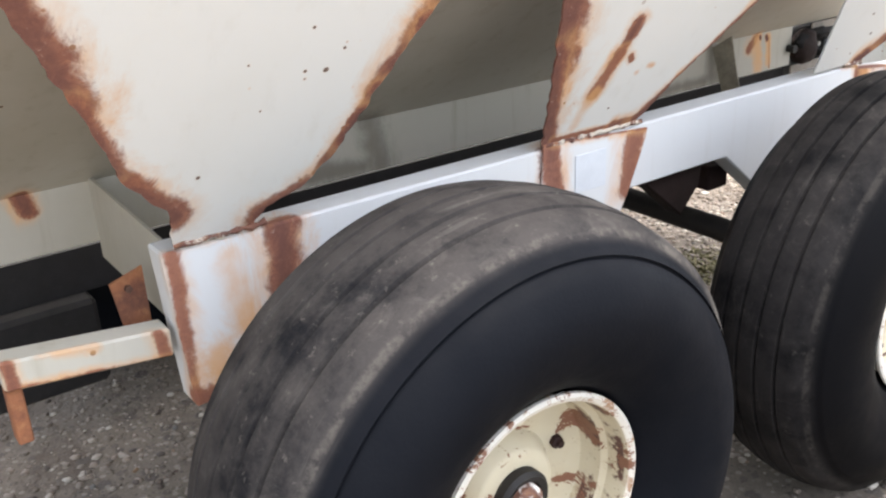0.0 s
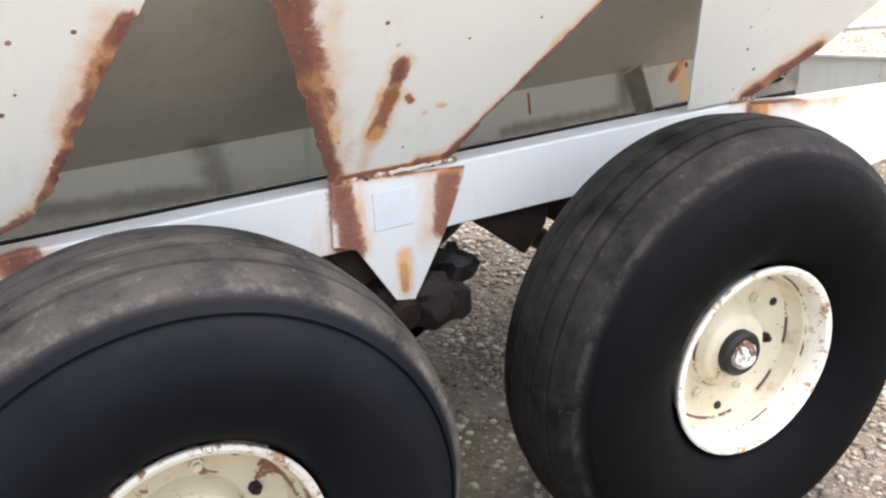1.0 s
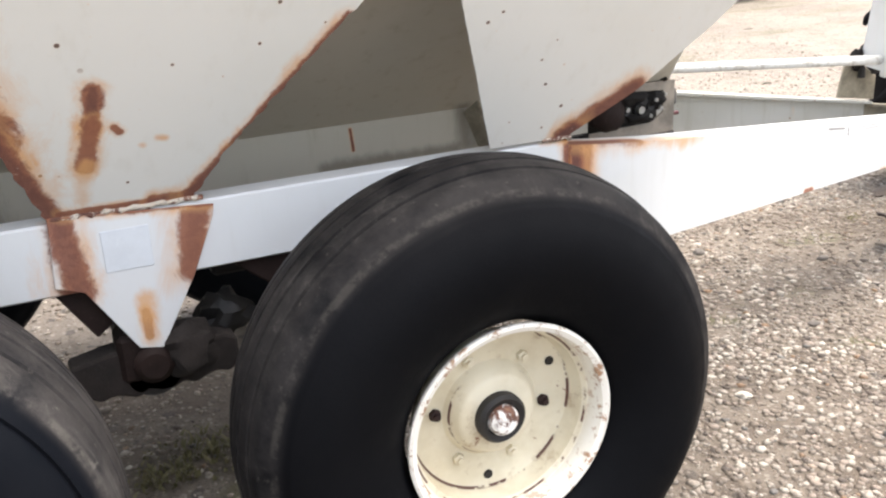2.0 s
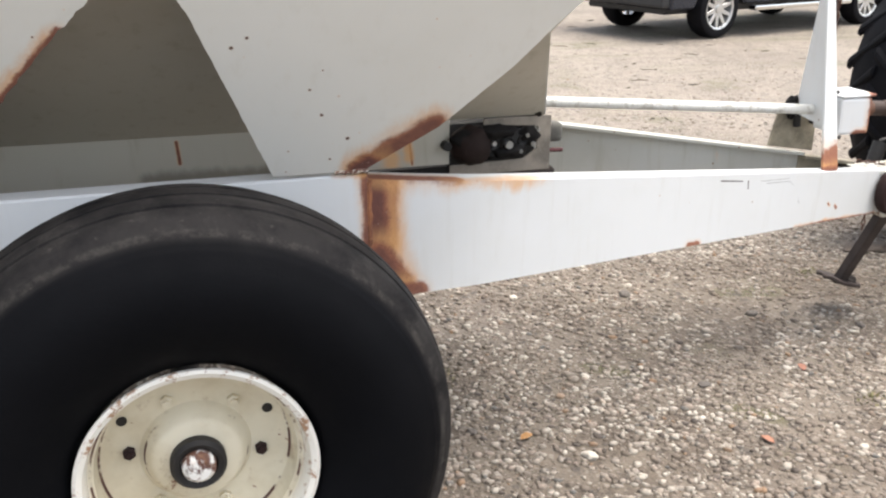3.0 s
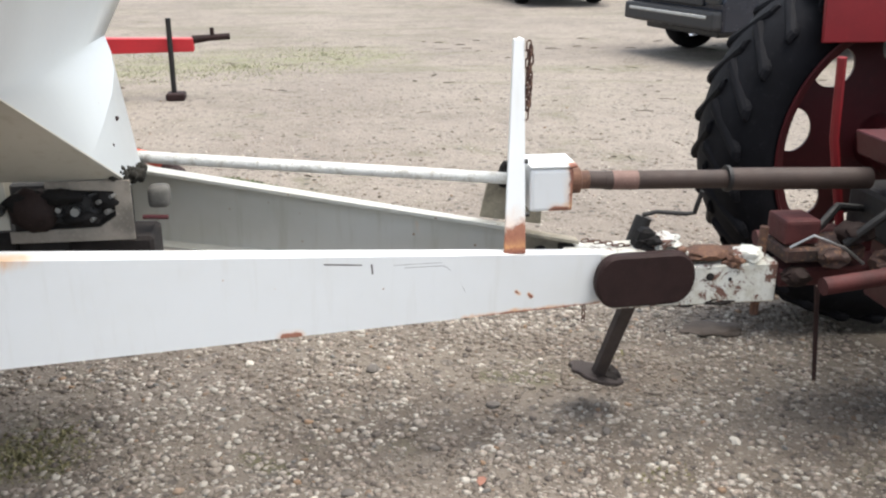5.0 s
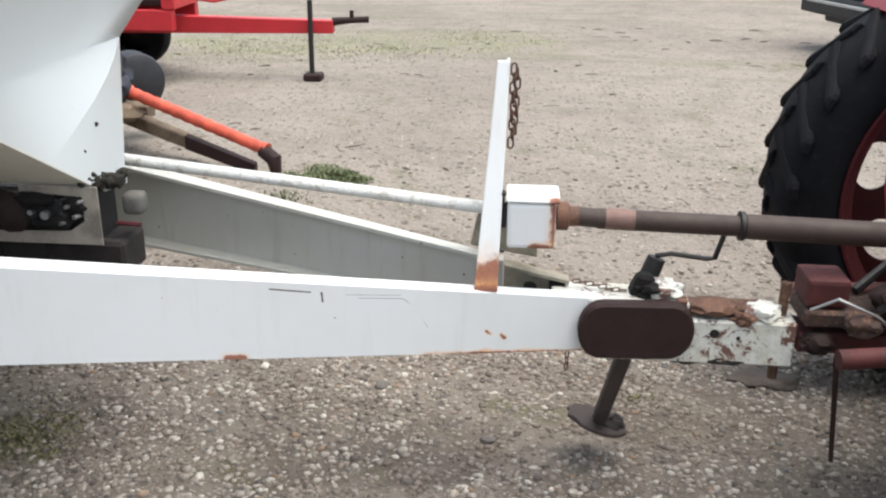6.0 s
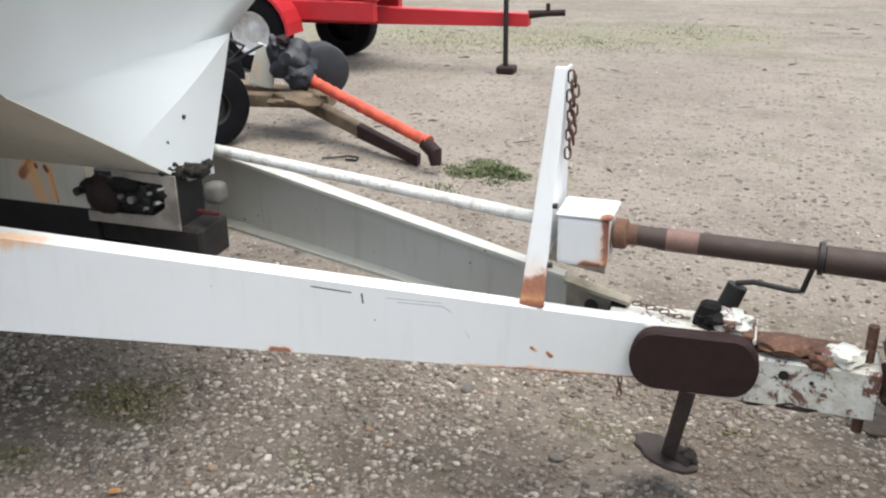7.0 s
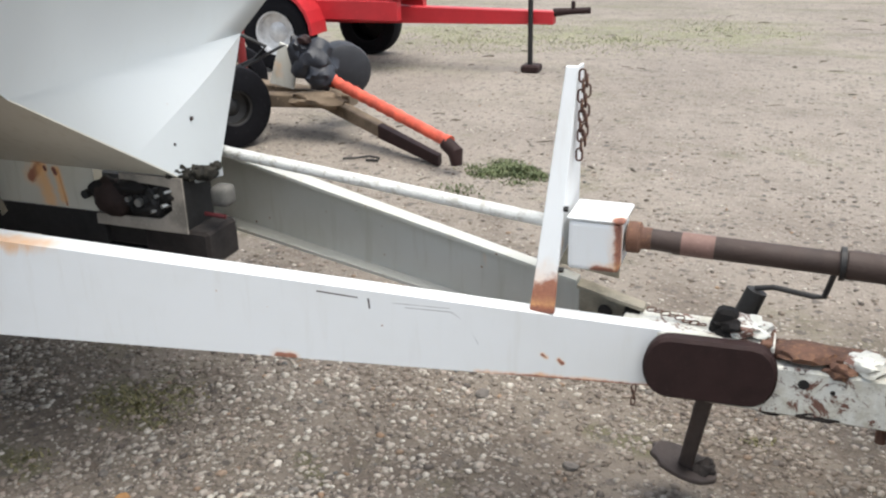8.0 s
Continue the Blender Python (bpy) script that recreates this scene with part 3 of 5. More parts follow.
def pebble_mesh(name, count, region, size, seed, density=None):
    """Many loose stones as one mesh: squashed, uneven lumps sunk a little into the ground."""
    rng = np.random.default_rng(seed)
    x, y = rng.uniform(region[0], region[2], count), rng.uniform(region[1], region[3], count)
    clump = np.array([noise.noise(Vector((a * 1.9, b * 1.9, seed))) + 0.6 * noise.noise(Vector((a * 5.1, b * 5.1, seed))) for a, b in zip(x, y)])
    keep = rng.random(count) < 0.72 + 0.75 * clump
    if density:
        keep &= rng.random(count) < density(x, y)
    x, y = x[keep], y[keep]
    n = len(x)
    s = size[0] + (size[1] - size[0]) * rng.random(n) ** 2.4
    turn = rng.uniform(0, math.tau, n)
    sx, sy, sz = s, s * rng.uniform(0.5, 0.95, n), s * rng.uniform(0.25, 0.60, n)
    z = np.array([ground_height(a, b) for a, b in zip(x, y)]) + sz * 0.2
    k = 6
    co = np.zeros((n, 2 * k + 1, 3))
    for lev, (h, rr) in enumerate(((-0.6, 0.85), (0.35, 0.95))):
        for i in range(k):
            t = i * math.tau / k + lev * 0.4
            u = sx * rr * math.cos(t) * rng.uniform(0.72, 1.2, n)
            v = sy * rr * math.sin(t) * rng.uniform(0.72, 1.2, n)
            co[:, lev * k + i, 0] = x + u * np.cos(turn) - v * np.sin(turn)
            co[:, lev * k + i, 1] = y + u * np.sin(turn) + v * np.cos(turn)
            co[:, lev * k + i, 2] = z + sz * h * rng.uniform(0.6, 1.3, n)
    co[:, 2 * k] = np.stack([x + sx * rng.uniform(-0.3, 0.3, n), y + sy * rng.uniform(-0.3, 0.3, n), z + sz * rng.uniform(0.7, 1.1, n)], 1)
    tri = []
    for i in range(k):
        j = (i + 1) % k
        tri += [(i, j, k + j), (i, k + j, k + i), (k + i, k + j, 2 * k)]
    f = (np.array(tri)[None] + (np.arange(n) * (2 * k + 1))[:, None, None]).reshape(-1)
    me = bpy.data.meshes.new(name)
    me.vertices.add(n * (2 * k + 1))
    me.vertices.foreach_set("co", co.reshape(-1))
    me.loops.add(len(f))
    me.loops.foreach_set("vertex_index", f.astype(np.int32))
    me.polygons.add(len(f) // 3)
    me.polygons.foreach_set("loop_start", np.arange(0, len(f), 3, dtype=np.int32))
    me.update(calc_edges=True)
    me.materials.append(M_STONE)
    ob = new(name, me)
    return tagged(ob, "loose grey and tan gravel stones scattered over the yard", "gravel", kind="stuff")


pebble_mesh("gravel", 62000, (1.2, -0.5, 5.2, 2.4), (0.004, 0.019), 5)
pebble_mesh("gravel", 1400, (-0.6, -0.9, 5.2, 3.0), (0.014, 0.026), 15)
pebble_mesh("gravel", 12000, (-1.8, -0.6, 1.2, 2.6), (0.004, 0.017), 6)
pebble_mesh("gravel", 30000, (-1.5, 2.4, 8.0, 9.0), (0.006, 0.019), 7, lambda x, y: np.exp(-((y - 2.4) / 3.0) ** 2))

# ---- grain cart ----
MID = 1.065                       # the cart's middle line


def my(y):
    return 2 * MID - y


def mirror_y(bm):
    for v in bm.verts:
        v.co.y = my(v.co.y)
    bmesh.ops.reverse_faces(bm, faces=bm.faces)
    return bm


cart = thing("grain_cart", (1.0, MID, 0.0), "old white steel grain cart with rusty seams and tandem wheels", "farm trailer")


def rear_beam():
    bm = B()
    prism(bm, [(-0.285, 0.49, 0.935), (1.80, 0.49, 0.935), (1.80, 0.49, 0.60), (1.42, 0.49, 0.62), (1.22, 0.49, 0.78), (-0.04, 0.49, 0.78),
               (-0.17, 0.49, 0.635), (-0.265, 0.49, 0.625)], (0, 0.07, 0), 0.004)
    return bm


for flip in (0, 1):
    part("frame_beam", mirror_y(rear_beam()) if flip else rear_beam(), M_BEAM, cart, "" if flip else "white box-section frame beam with rust bands")


def near_line(x):
    """The outer face: along the frame at first, then bent inwards over a short stretch."""
    u = x - 2.0
    return 0.505 + 0.272 * ((u + 0.15) ** 2 / 0.6 if abs(u) < 0.15 else max(0.0, u))


def far_line(x):
    return 0.505 + (x - 1.80) * 0.25


def tongue_beam(end=3.90, start=0.0, line=near_line):
    """A channel with its web outside and its flanges turned inwards, deep at the frame and shallow at the hitch."""
    bm = B()
    rings = []
    lo_at, hi_at = (lambda x: 0.605 - 0.0605 * (x - 1.95)), (lambda x: 0.90 - 0.1308 * (x - 1.95))
    cuts = ((start, lo_at(start), hi_at(start), 0.05), ((start + end) / 2, lo_at((start + end) / 2), hi_at((start + end) / 2), 0.05), (end, lo_at(end), hi_at(end), 0.045))
    if not start:
        cuts = [(1.803, 0.60, 0.917, 0.075), (1.85, 0.6005, 0.9114, 0.075)]
        cuts += [(x, min(0.602, lo_at(x)), min(hi_at(x), 0.917 - 0.1193 * (x - 1.803)), 0.075 - 0.0158 * max(0.0, x - 2.0)) for x in (1.89, 1.93, 1.97, 2.0, 2.03, 2.07, 2.11, 2.15)]
        cuts.append((end, lo_at(end), hi_at(end), 0.045))
    for x, lo, hi, w in cuts:
        y = line(x)
        rings.append([bm.verts.new((x, y + dy, z)) for dy, z in ((0, lo), (0, hi), (w, hi), (w, hi - 0.010), (0.009, hi - 0.012), (0.009, lo + 0.012), (w, lo + 0.010), (w, lo))])
    for r, f in ((rings[0], 1), (rings[-1], -1)):
        for q in ((0, 1, 4, 5), (1, 2, 3, 4), (0, 5, 6, 7)):
            bm.faces.new([r[i] for i in q][::f])
    for a, b in zip(rings, rings[1:]):
        for i in range(8):
            bm.faces.new((a[i], b[i], b[(i + 1) % 8], a[(i + 1) % 8]))
    bmesh.ops.recalc_face_normals(bm, faces=bm.faces)
    return bm


def lifted(bm, dz):
    for v in bm.verts:
        v.co.z += dz
    return bm


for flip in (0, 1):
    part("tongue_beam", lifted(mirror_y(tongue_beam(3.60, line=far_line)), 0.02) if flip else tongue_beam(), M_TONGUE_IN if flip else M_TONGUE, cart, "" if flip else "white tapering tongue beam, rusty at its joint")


# the tan here also stands for shade on the beam's inner face
part("beam_tip", lifted(mirror_y(tongue_beam(3.79, 3.602, far_line)), 0.01), M_TAN, cart, "grubby tan end of the far tongue beam, its shade coloured in")

# hopper: sloping underside, side walls, front wall
HX0, HX1 = -1.9, 2.30
US = 0.77                          # slope of the underside
SK = 0.96                          # plane of the trough's side


def und(y):
    return 0.951 + US * (0.953 - y)


K = (2.30, 0.575, und(0.575))
A = (2.470, 0.953, und(0.953))
TOPY, TOPZ = 0.187, und(0.187)
T = (2.40, TOPY, TOPZ)
side_n = Vector((0, US, 1)).normalized() * 0.004
for flip in (0, 1):
    bm = prism(B(), [(HX0, SK, und(SK)), (2.472, SK, und(SK)), A, K, T, (HX0, TOPY, TOPZ)], side_n)
    part("hopper_slope", mirror_y(bm) if flip else bm, M_HOPPER, cart, "" if flip else "cream sloping hopper underside in shade")
    bm = prism(B(), [(HX0, SK, und(SK)), (2.165, SK, und(SK)), (2.165, SK, 0.812), (HX0, SK, 0.812)], (0, 0.004, 0))
    part("trough_side", mirror_y(bm) if flip else bm, M_HOPPER, cart)
    bm = prism(B(), [(HX0, TOPY, TOPZ), (2.40, TOPY, TOPZ), (2.62, -0.02, 2.35), (HX0, -0.02, 2.35)], (0, 0.004, 0.0))
    part("hopper_side", mirror_y(bm) if flip else bm, M_PANEL, cart)
# the front wall: a bent sheet, its lower far corner folded to face upwards
K2, A2, T2 = (2.345, 1.553, 1.257), (2.487, 1.155, 0.938), (2.44, my(TOPY), TOPZ)
F2 = tuple(k + 0.72 * (a - k) for k, a in zip(K, A))
# bulge added along the fold, so its shape parts bright corner from grey wall
fold = [Vector(F2).lerp(Vector(K2), t) + Vector((0.045, 0.0, 0.026)) * math.sin(math.pi * t) for t in (0.0, 0.2, 0.4, 0.6, 0.8, 1.0)]


def sheet(faces):
    bm = B()
    for f in faces:
        bm.faces.new([bm.verts.new(p) for p in f])
    bmesh.ops.remove_doubles(bm, verts=bm.verts, dist=0.0005)
    bmesh.ops.recalc_face_normals(bm, faces=bm.faces)
    bmesh.ops.solidify(bm, geom=bm.faces[:], thickness=0.004)
    return bm


low = [(A, fold[1], fold[0]), (A, fold[2], fold[1]), (A, A2, fold[3], fold[2]), (A2, fold[4], fold[3]), (A2, fold[5], fold[4])]
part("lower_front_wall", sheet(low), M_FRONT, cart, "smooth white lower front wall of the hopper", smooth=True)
ups = [Vector(K).lerp(Vector(K2), t) for t in (0.0, 0.25, 0.5, 0.75, 1.0)]
tops = [Vector(T).lerp(Vector(T2), t) for t in (0.0, 0.25, 0.5, 0.75, 1.0)]
high = [(K, fold[0], fold[1])] + [(ups[i], fold[i + 1], fold[i + 2], ups[i + 1]) for i in range(3)] + [(ups[3], fold[4], fold[5])]
high += [(ups[i], ups[i + 1], tops[i + 1], tops[i]) for i in range(4)] + [tuple(tops) + ((2.62, my(-0.02), 2.35), (2.62, -0.02, 2.35))]
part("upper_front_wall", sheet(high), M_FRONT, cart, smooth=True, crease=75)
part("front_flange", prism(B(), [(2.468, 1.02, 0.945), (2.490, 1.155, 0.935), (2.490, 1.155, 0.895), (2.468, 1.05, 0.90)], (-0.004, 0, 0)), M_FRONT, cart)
bm = prism(B(), [(HX0, -0.02, 2.35), (HX0, my(-0.02), 2.35), (HX0, my(TOPY), TOPZ), (HX0, my(SK), und(SK)), (HX0, SK, und(SK)), (HX0, TOPY, TOPZ)], (0.004, 0, 0))
part("rear_wall", bm, M_PANEL, cart)
# the floor's black colour stands for the shade under the trough
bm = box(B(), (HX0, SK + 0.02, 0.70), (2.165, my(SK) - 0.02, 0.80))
part("trough_floor", bm, M_SHADE_DARK, cart)
part("cleanout_box", box(B(), (0.95, 0.90, 0.60), (1.30, my(0.90), 0.699), 0.01), M_BLACK, cart)

# the three leaning support panels
plate_n = Vector((0, 1, GR)).normalized() * 0.005


def panel(pts, seed=1, bite=1.0):
    """A panel whose sloping edges are bitten by rust."""
    rng = random.Random(seed)
    out = []
    for (x0, z0), (x1, z1) in zip(pts, pts[1:] + pts[:1]):
        n = max(1, int(math.hypot(x1 - x0, z1 - z0) / 0.012)) if abs(z1 - z0) > 0.015 and z0 < 1.46 else 1
        for i in range(n):
            t = i / n
            j = bite * rng.uniform(-0.0045, 0.0035) if i else 0.0
            out.append(gp(x0 + (x1 - x0) * t + j, z0 + (z1 - z0) * t))
    return prism(B(), out, plate_n)


part("support_panel", panel([(-0.262, 0.945), (-0.115, 0.945), (-0.095, 0.98), (-0.03, 1.005), (0.025, 1.065), (0.09, 1.20), (0.148, 1.304), (0.24, 1.455), (-0.535, 1.455), (-0.478, 1.346), (-0.413, 1.231), (-0.345, 1.091), (-0.275, 1.02)]), M_PANEL, cart,
     "white support panel with flaking rusty edges")
part("support_panel", panel([(0.575, 0.945), (0.865, 0.945), (0.94, 1.055), (1.08, 1.21), (1.155, 1.295), (1.31, 1.455), (0.375, 1.455), (0.425, 1.35), (0.505, 1.135)]), M_PANEL, cart,
     "white support panel with a thick rusty edge and rust runs")
part("support_panel", panel([(1.575, 0.945), (1.79, 0.945), (1.955, 1.053), (2.102, 1.20), (2.180, 1.30), (2.318, 1.455), (1.325, 1.455), (1.398, 1.34), (1.475, 1.169)], 3, 0.2), M_PANEL, cart,
     "white support panel speckled with rust chips")


# inner braces between the trough and the beam
part("cross_brace", prism(B(), [(1.735, SK - 0.002, 0.935), (1.750, SK - 0.06, 0.975), (1.80, SK - 0.05, 0.86), (1.83, SK - 0.05, 0.78), (1.80, SK - 0.002, 0.775)], (0.005, 0, 0)), M_TAN, cart)
part("cross_brace", prism(B(), [(-0.262, SK, 0.955), (-0.262, 0.561, 0.935), (-0.262, 0.561, 0.77), (-0.262, SK, 0.775)], (0.006, 0, 0)), M_HOPPER, cart)
# dark box added to fill the shaded hollow at the rear
part("rear_dark_fill", box(B(), (-1.30, 0.93, 0.50), (-0.30, my(0.93), 0.699), 0.01), M_SHADE_DARK, cart)
for x in (0.20, 1.25):
    part("cross_member", box(B(), (x, 0.561, 0.66), (x + 0.08, my(0.561), 0.73), 0.004), M_BROWN, cart)
part("pivot_axle", tube(B(), [(0.732, 0.50, 0.565), (0.732, my(0.50), 0.565)], 0.062, 20), M_BLACK, cart, smooth=True)
part("pivot_end", lathe(B(), [(0.0, -0.012), (0.030, -0.012), (0.045, 0.0), (0.045, 0.03)], 14), M_GEAR, cart, smooth=True, at=pose(0.732, 0.485, 0.585))

for pts in ([(0.93, 0.775), (1.16, 0.775), (1.150, 0.715), (1.086, 0.645)], [(0.56, 0.775), (0.66, 0.775), (0.668, 0.69), (0.63, 0.66)]):
    part("axle_stop", prism(B(), [(x, 0.515, z) for x, z in pts], (0, 0.05, 0), 0.004), M_GEAR, cart)

# hanger plate over the tandem pivot
bm = prism(B(), [(0.575, 0.482, 0.95), (0.905, 0.482, 0.925), (0.90, 0.482, 0.90), (0.845, 0.482, 0.775), (0.757, 0.482, 0.622), (0.708, 0.482, 0.632), (0.62, 0.482, 0.78), (0.565, 0.482, 0.80)], (0, 0.006, 0), 0.0015)
hanger = part("pivot_hanger", bm, M_HANGER, cart, "white tapering hanger plate with rusty sides")
part("label_plate", box(B(), (0.668, 0.4795, 0.815), (0.765, 0.4815, 0.905), 0.0008), plain("pale_sticker", (0.70, 0.735, 0.77), 0.4, vary=0.15), hanger, "faded pale sticker")
part("hanger_block", box(B(), (0.66, 0.49, 0.545), (0.80, 0.58, 0.66), 0.012), M_GEAR, cart)


# wheels
def tyre_profile(cut=True):
    """Half-round implement tyre with circumferential ribs; y runs from the outer to the inner side."""
    p = [(0.205, 0.012), (0.222, -0.030), (0.238, -0.050), (0.270, -0.076), (0.315, -0.094), (0.355, -0.101), (0.392, -0.097), (0.420, -0.083), (0.441, -0.066)]
    p += [(0.4425, -0.058), (0.4470, -0.057), (0.4485, -0.061), (0.466, -0.040)] if cut else [(0.446, -0.0625), (0.4475, -0.059), (0.456, -0.052), (0.466, -0.040)]
    crown = lambda y: 0.508 - 1.55 * (y - 0.090) ** 2
    ribs = [-0.030, 0.018, 0.066, 0.114, 0.162, 0.212]
    for a, b in zip(ribs, ribs[1:]):
        p += [(crown(a + 0.005), a + 0.005), (crown((a + b) / 2) + 0.001, (a + b) / 2), (crown(b - 0.005), b - 0.005)]
        p += [(crown(b) - 0.008, b - 0.0025), (crown(b) - 0.008, b + 0.0025)]
    p += [(0.468, 0.219), (0.450, 0.240), (0.428, 0.262), (0.395, 0.281), (0.35, 0.290), (0.30, 0.284), (0.25, 0.262), (0.215, 0.235)]
    return p


def rim_outer():
    return [(0.214, -0.036), (0.2205, -0.043), (0.2205, -0.050), (0.214, -0.053), (0.204, -0.048), (0.199, -0.030), (0.197, -0.005), (0.186, 0.003), (0.184, 0.030), (0.178, 0.046),
            (0.166, 0.052), (0.150, 0.056), (0.105, 0.058), (0.098, 0.050), (0.086, 0.026), (0.078, 0.020), (0.047, 0.018)]


def wheel(x, y, z, turn, tyre_mat, inward=1, rim_mat=None, tyre=1.0, wide=1.0, rim=1.0, cut=True):
    rim_mat = rim_mat or M_RIM
    hub = new("wheel")
    hub.matrix_world = pose(x, y, z, 0, turn, 0 if inward > 0 else 180)
    bpy.context.view_layer.update()
    m = hub.matrix_world.copy()
    hub.parent = cart
    hub.matrix_parent_inverse = cart.matrix_world.inverted()
    bpy.context.view_layer.update()
    part("tyre", lathe(B(), [(r * tyre if r > 0.25 else r * rim, w * wide) for r, w in tyre_profile(cut)], 112), tyre_mat, hub, smooth=True, at=m)
    part("rim", lathe(B(), [(r * rim, w) for r, w in rim_outer()], 72), rim_mat, hub, "cream-painted steel rim with rust lines", smooth=True, at=m)
    part("hub_ring", lathe(B(), [(0.054, 0.020), (0.054, 0.000), (0.047, -0.008), (0.036, -0.004), (0.033, 0.010)], 28), M_BLACK, hub, "greasy black hub collar", smooth=True, at=m)
    part("hub_cap", lathe(B(), [(0.034, 0.010), (0.032, -0.012), (0.022, -0.022), (0.0, -0.024)], 24), M_CAP, hub, "chipped white hub cap", smooth=True, at=m)
    for k in range(6):
        a = k * math.tau / 6 + 0.3
        part("wheel_bolt", lathe(B(), [(0.013, 0.060), (0.013, 0.047), (0.008, 0.045), (0.008, 0.038), (0.0, 0.037)], 6, (0.127 * math.cos(a), 0, 0.127 * math.sin(a))), M_RIM if k % 3 else M_BROWN, hub, at=m)
    for k in range(3):
        a = k * math.tau / 3 + 0.9
        part("hand_hole", lathe(B(), [(0.0, 0.0505), (0.009, 0.0505), (0.011, 0.054)], 12, (0.160 * math.cos(a), 0, 0.160 * math.sin(a))), M_BLACK, hub, at=m)
    return hub


wheel(0.103, 0.010, 0.525, 0, M_RUBBER, rim_mat=M_RIM_WORN, tyre=1.018, wide=1.18, rim=0.99)
wheel(1.338, 0.010, 0.517, 25, M_RUBBER_CLEAN, tyre=1.036, wide=0.97, rim=1.03, cut=False)
wheel(0.103, my(0.010), 0.525, 0, M_RUBBER, -1)
wheel(1.338, my(0.010), 0.525, 0, M_RUBBER, -1)
for x in (0.103, 1.338):
    part("axle", tube(B(), [(x, 0.04, 0.522), (x, my(0.04), 0.522)], 0.034, 16), M_BLACK, cart, smooth=True)
M_AXLE_DIRT = plain("caked_axle_dirt", (0.020, 0.015, 0.013), 0.95, vary=0.8, scale=12, relief=0.5)


def lump(centre, size, seed, rough=0.45):
    """An uneven clod or casting."""
    bm = B()
    bmesh.ops.create_icosphere(bm, subdivisions=3, radius=1.0)
    for v in bm.verts:
        k = 1 + rough * noise.noise(v.co * 1.9 + Vector((seed, 0, 0))) + 0.4 * rough * noise.noise(v.co * 4.7 + Vector((0, seed, 0)))
        v.co = Vector(centre) + Vector((v.co.x * size[0], v.co.y * size[1], v.co.z * size[2])) * k
    return bm


for yy0 in (0.50, my(0.60)):
    low_z, high_z = [], []
    for i in range(15):
        x = 0.56 + 0.36 * i / 14
        mid = math.exp(-((x - 0.732) / 0.20) ** 2)
        low_z.append((x, yy0, 0.545 - 0.035 * mid + 0.008 * math.sin(i * 2.3)))
        high_z.append((x, yy0, 0.585 + 0.045 * mid + 0.007 * math.sin(i * 3.1)))
    part("pivot_arm", prism(B(), low_z + high_z[::-1], (0, 0.07, 0), 0.006), M_AXLE_DIRT, cart, "dirty brown pivot arm under the hanger")
part("pivot_casting", lump((0.80, 0.51, 0.600), (0.075, 0.05, 0.058), 3), M_AXLE_DIRT, cart, smooth=True)
part("pivot_casting", lump((0.915, 0.60, 0.625), (0.062, 0.05, 0.055), 8), M_BLACK, cart, smooth=True)

# rear step bar
M_BAR = painted("rear_bar_paint", (0.56, 0.54, 0.47), (((-0.31, 0.50, 0.80), (-0.30, 0.50, 0.72), 0.010, 0.2), ((-0.55, 0.50, 0.77), (-0.30, 0.50, 0.735), 0.006, 0.2), ((-0.555, 0.50, 0.83), (-0.55, 0.50, 0.76), 0.010, 0.4), ((-0.50, 0.50, 0.82), (-0.42, 0.50, 0.80), 0.006, -1)), specks=0.9, grime=0.6)
part("rear_bar", hull8(B(), [(-0.565, 0.505, 0.768), (-0.565, 0.560, 0.768), (-0.565, 0.560, 0.822), (-0.565, 0.505, 0.822)], [(-0.286, 0.505, 0.735), (-0.286, 0.560, 0.735), (-0.286, 0.560, 0.789), (-0.286, 0.505, 0.789)], 0.004), M_BAR, cart, "cream rear bar with rust stains")
part("bar_bracket", box(B(), (-0.563, 0.515, 0.66), (-0.538, 0.555, 0.766), 0.003), M_RUST_ORANGE, cart)
part("beam_gusset", prism(B(), [(-0.288, 0.60, 0.88), (-0.288, 0.60, 0.72), (-0.335, 0.60, 0.75), (-0.350, 0.60, 0.86)], (0, 0.006, 0)), M_RUST_ORANGE, cart, "orange rusty gusset")
part("gusset_bolt", tube(B(), [(-0.32, 0.592, 0.845), (-0.32, 0.60, 0.845)], 0.007, 8), M_RUST, cart, smooth=True)

# weld bead at the joint of beam and tongue
bead = tube(B(), [(1.802 + 0.002 * math.sin(k * 1.9), 0.500 + 0.002 * math.cos(k * 2.7), 0.605 + 0.0155 * k) for k in range(21)], [0.010 + 0.0015 * math.sin(k * 3.3) for k in range(21)], 8)
part("weld_bead", bead, M_RUST_ORANGE, cart, "lumpy rusty weld bead", smooth=True)
# weld beads along the foot of the panels
for x0, x1 in ((-0.262, -0.09), (0.575, 0.885), (1.72, 1.80)):
    n_ = max(6, int((x1 - x0) / 0.014))
    bead = tube(B(), [(x0 + (x1 - x0) * k / n_, 0.487 + 0.002 * math.cos(k * 2.7), 0.944 + 0.002 * math.sin(k * 1.7)) for k in range(n_ + 1)], [0.006 + 0.002 * math.sin(k * 3.3) for k in range(n_ + 1)], 8)
    part("weld_bead", bead, M_RUST_PALE, cart, smooth=True)

# post over the tongue
bm = hull8(B(), [(3.522, 0.935, 0.690), (3.586, 0.935, 0.690), (3.586, 0.947, 0.690), (3.522, 0.947, 0.690)], [(3.564, 1.090, 1.290), (3.596, 1.090, 1.290), (3.596, 1.102, 1.290), (3.564, 1.102, 1.290)], 0.002)
post = part("post", bm, M_POST, cart, "white tapering post, rusty at its foot")
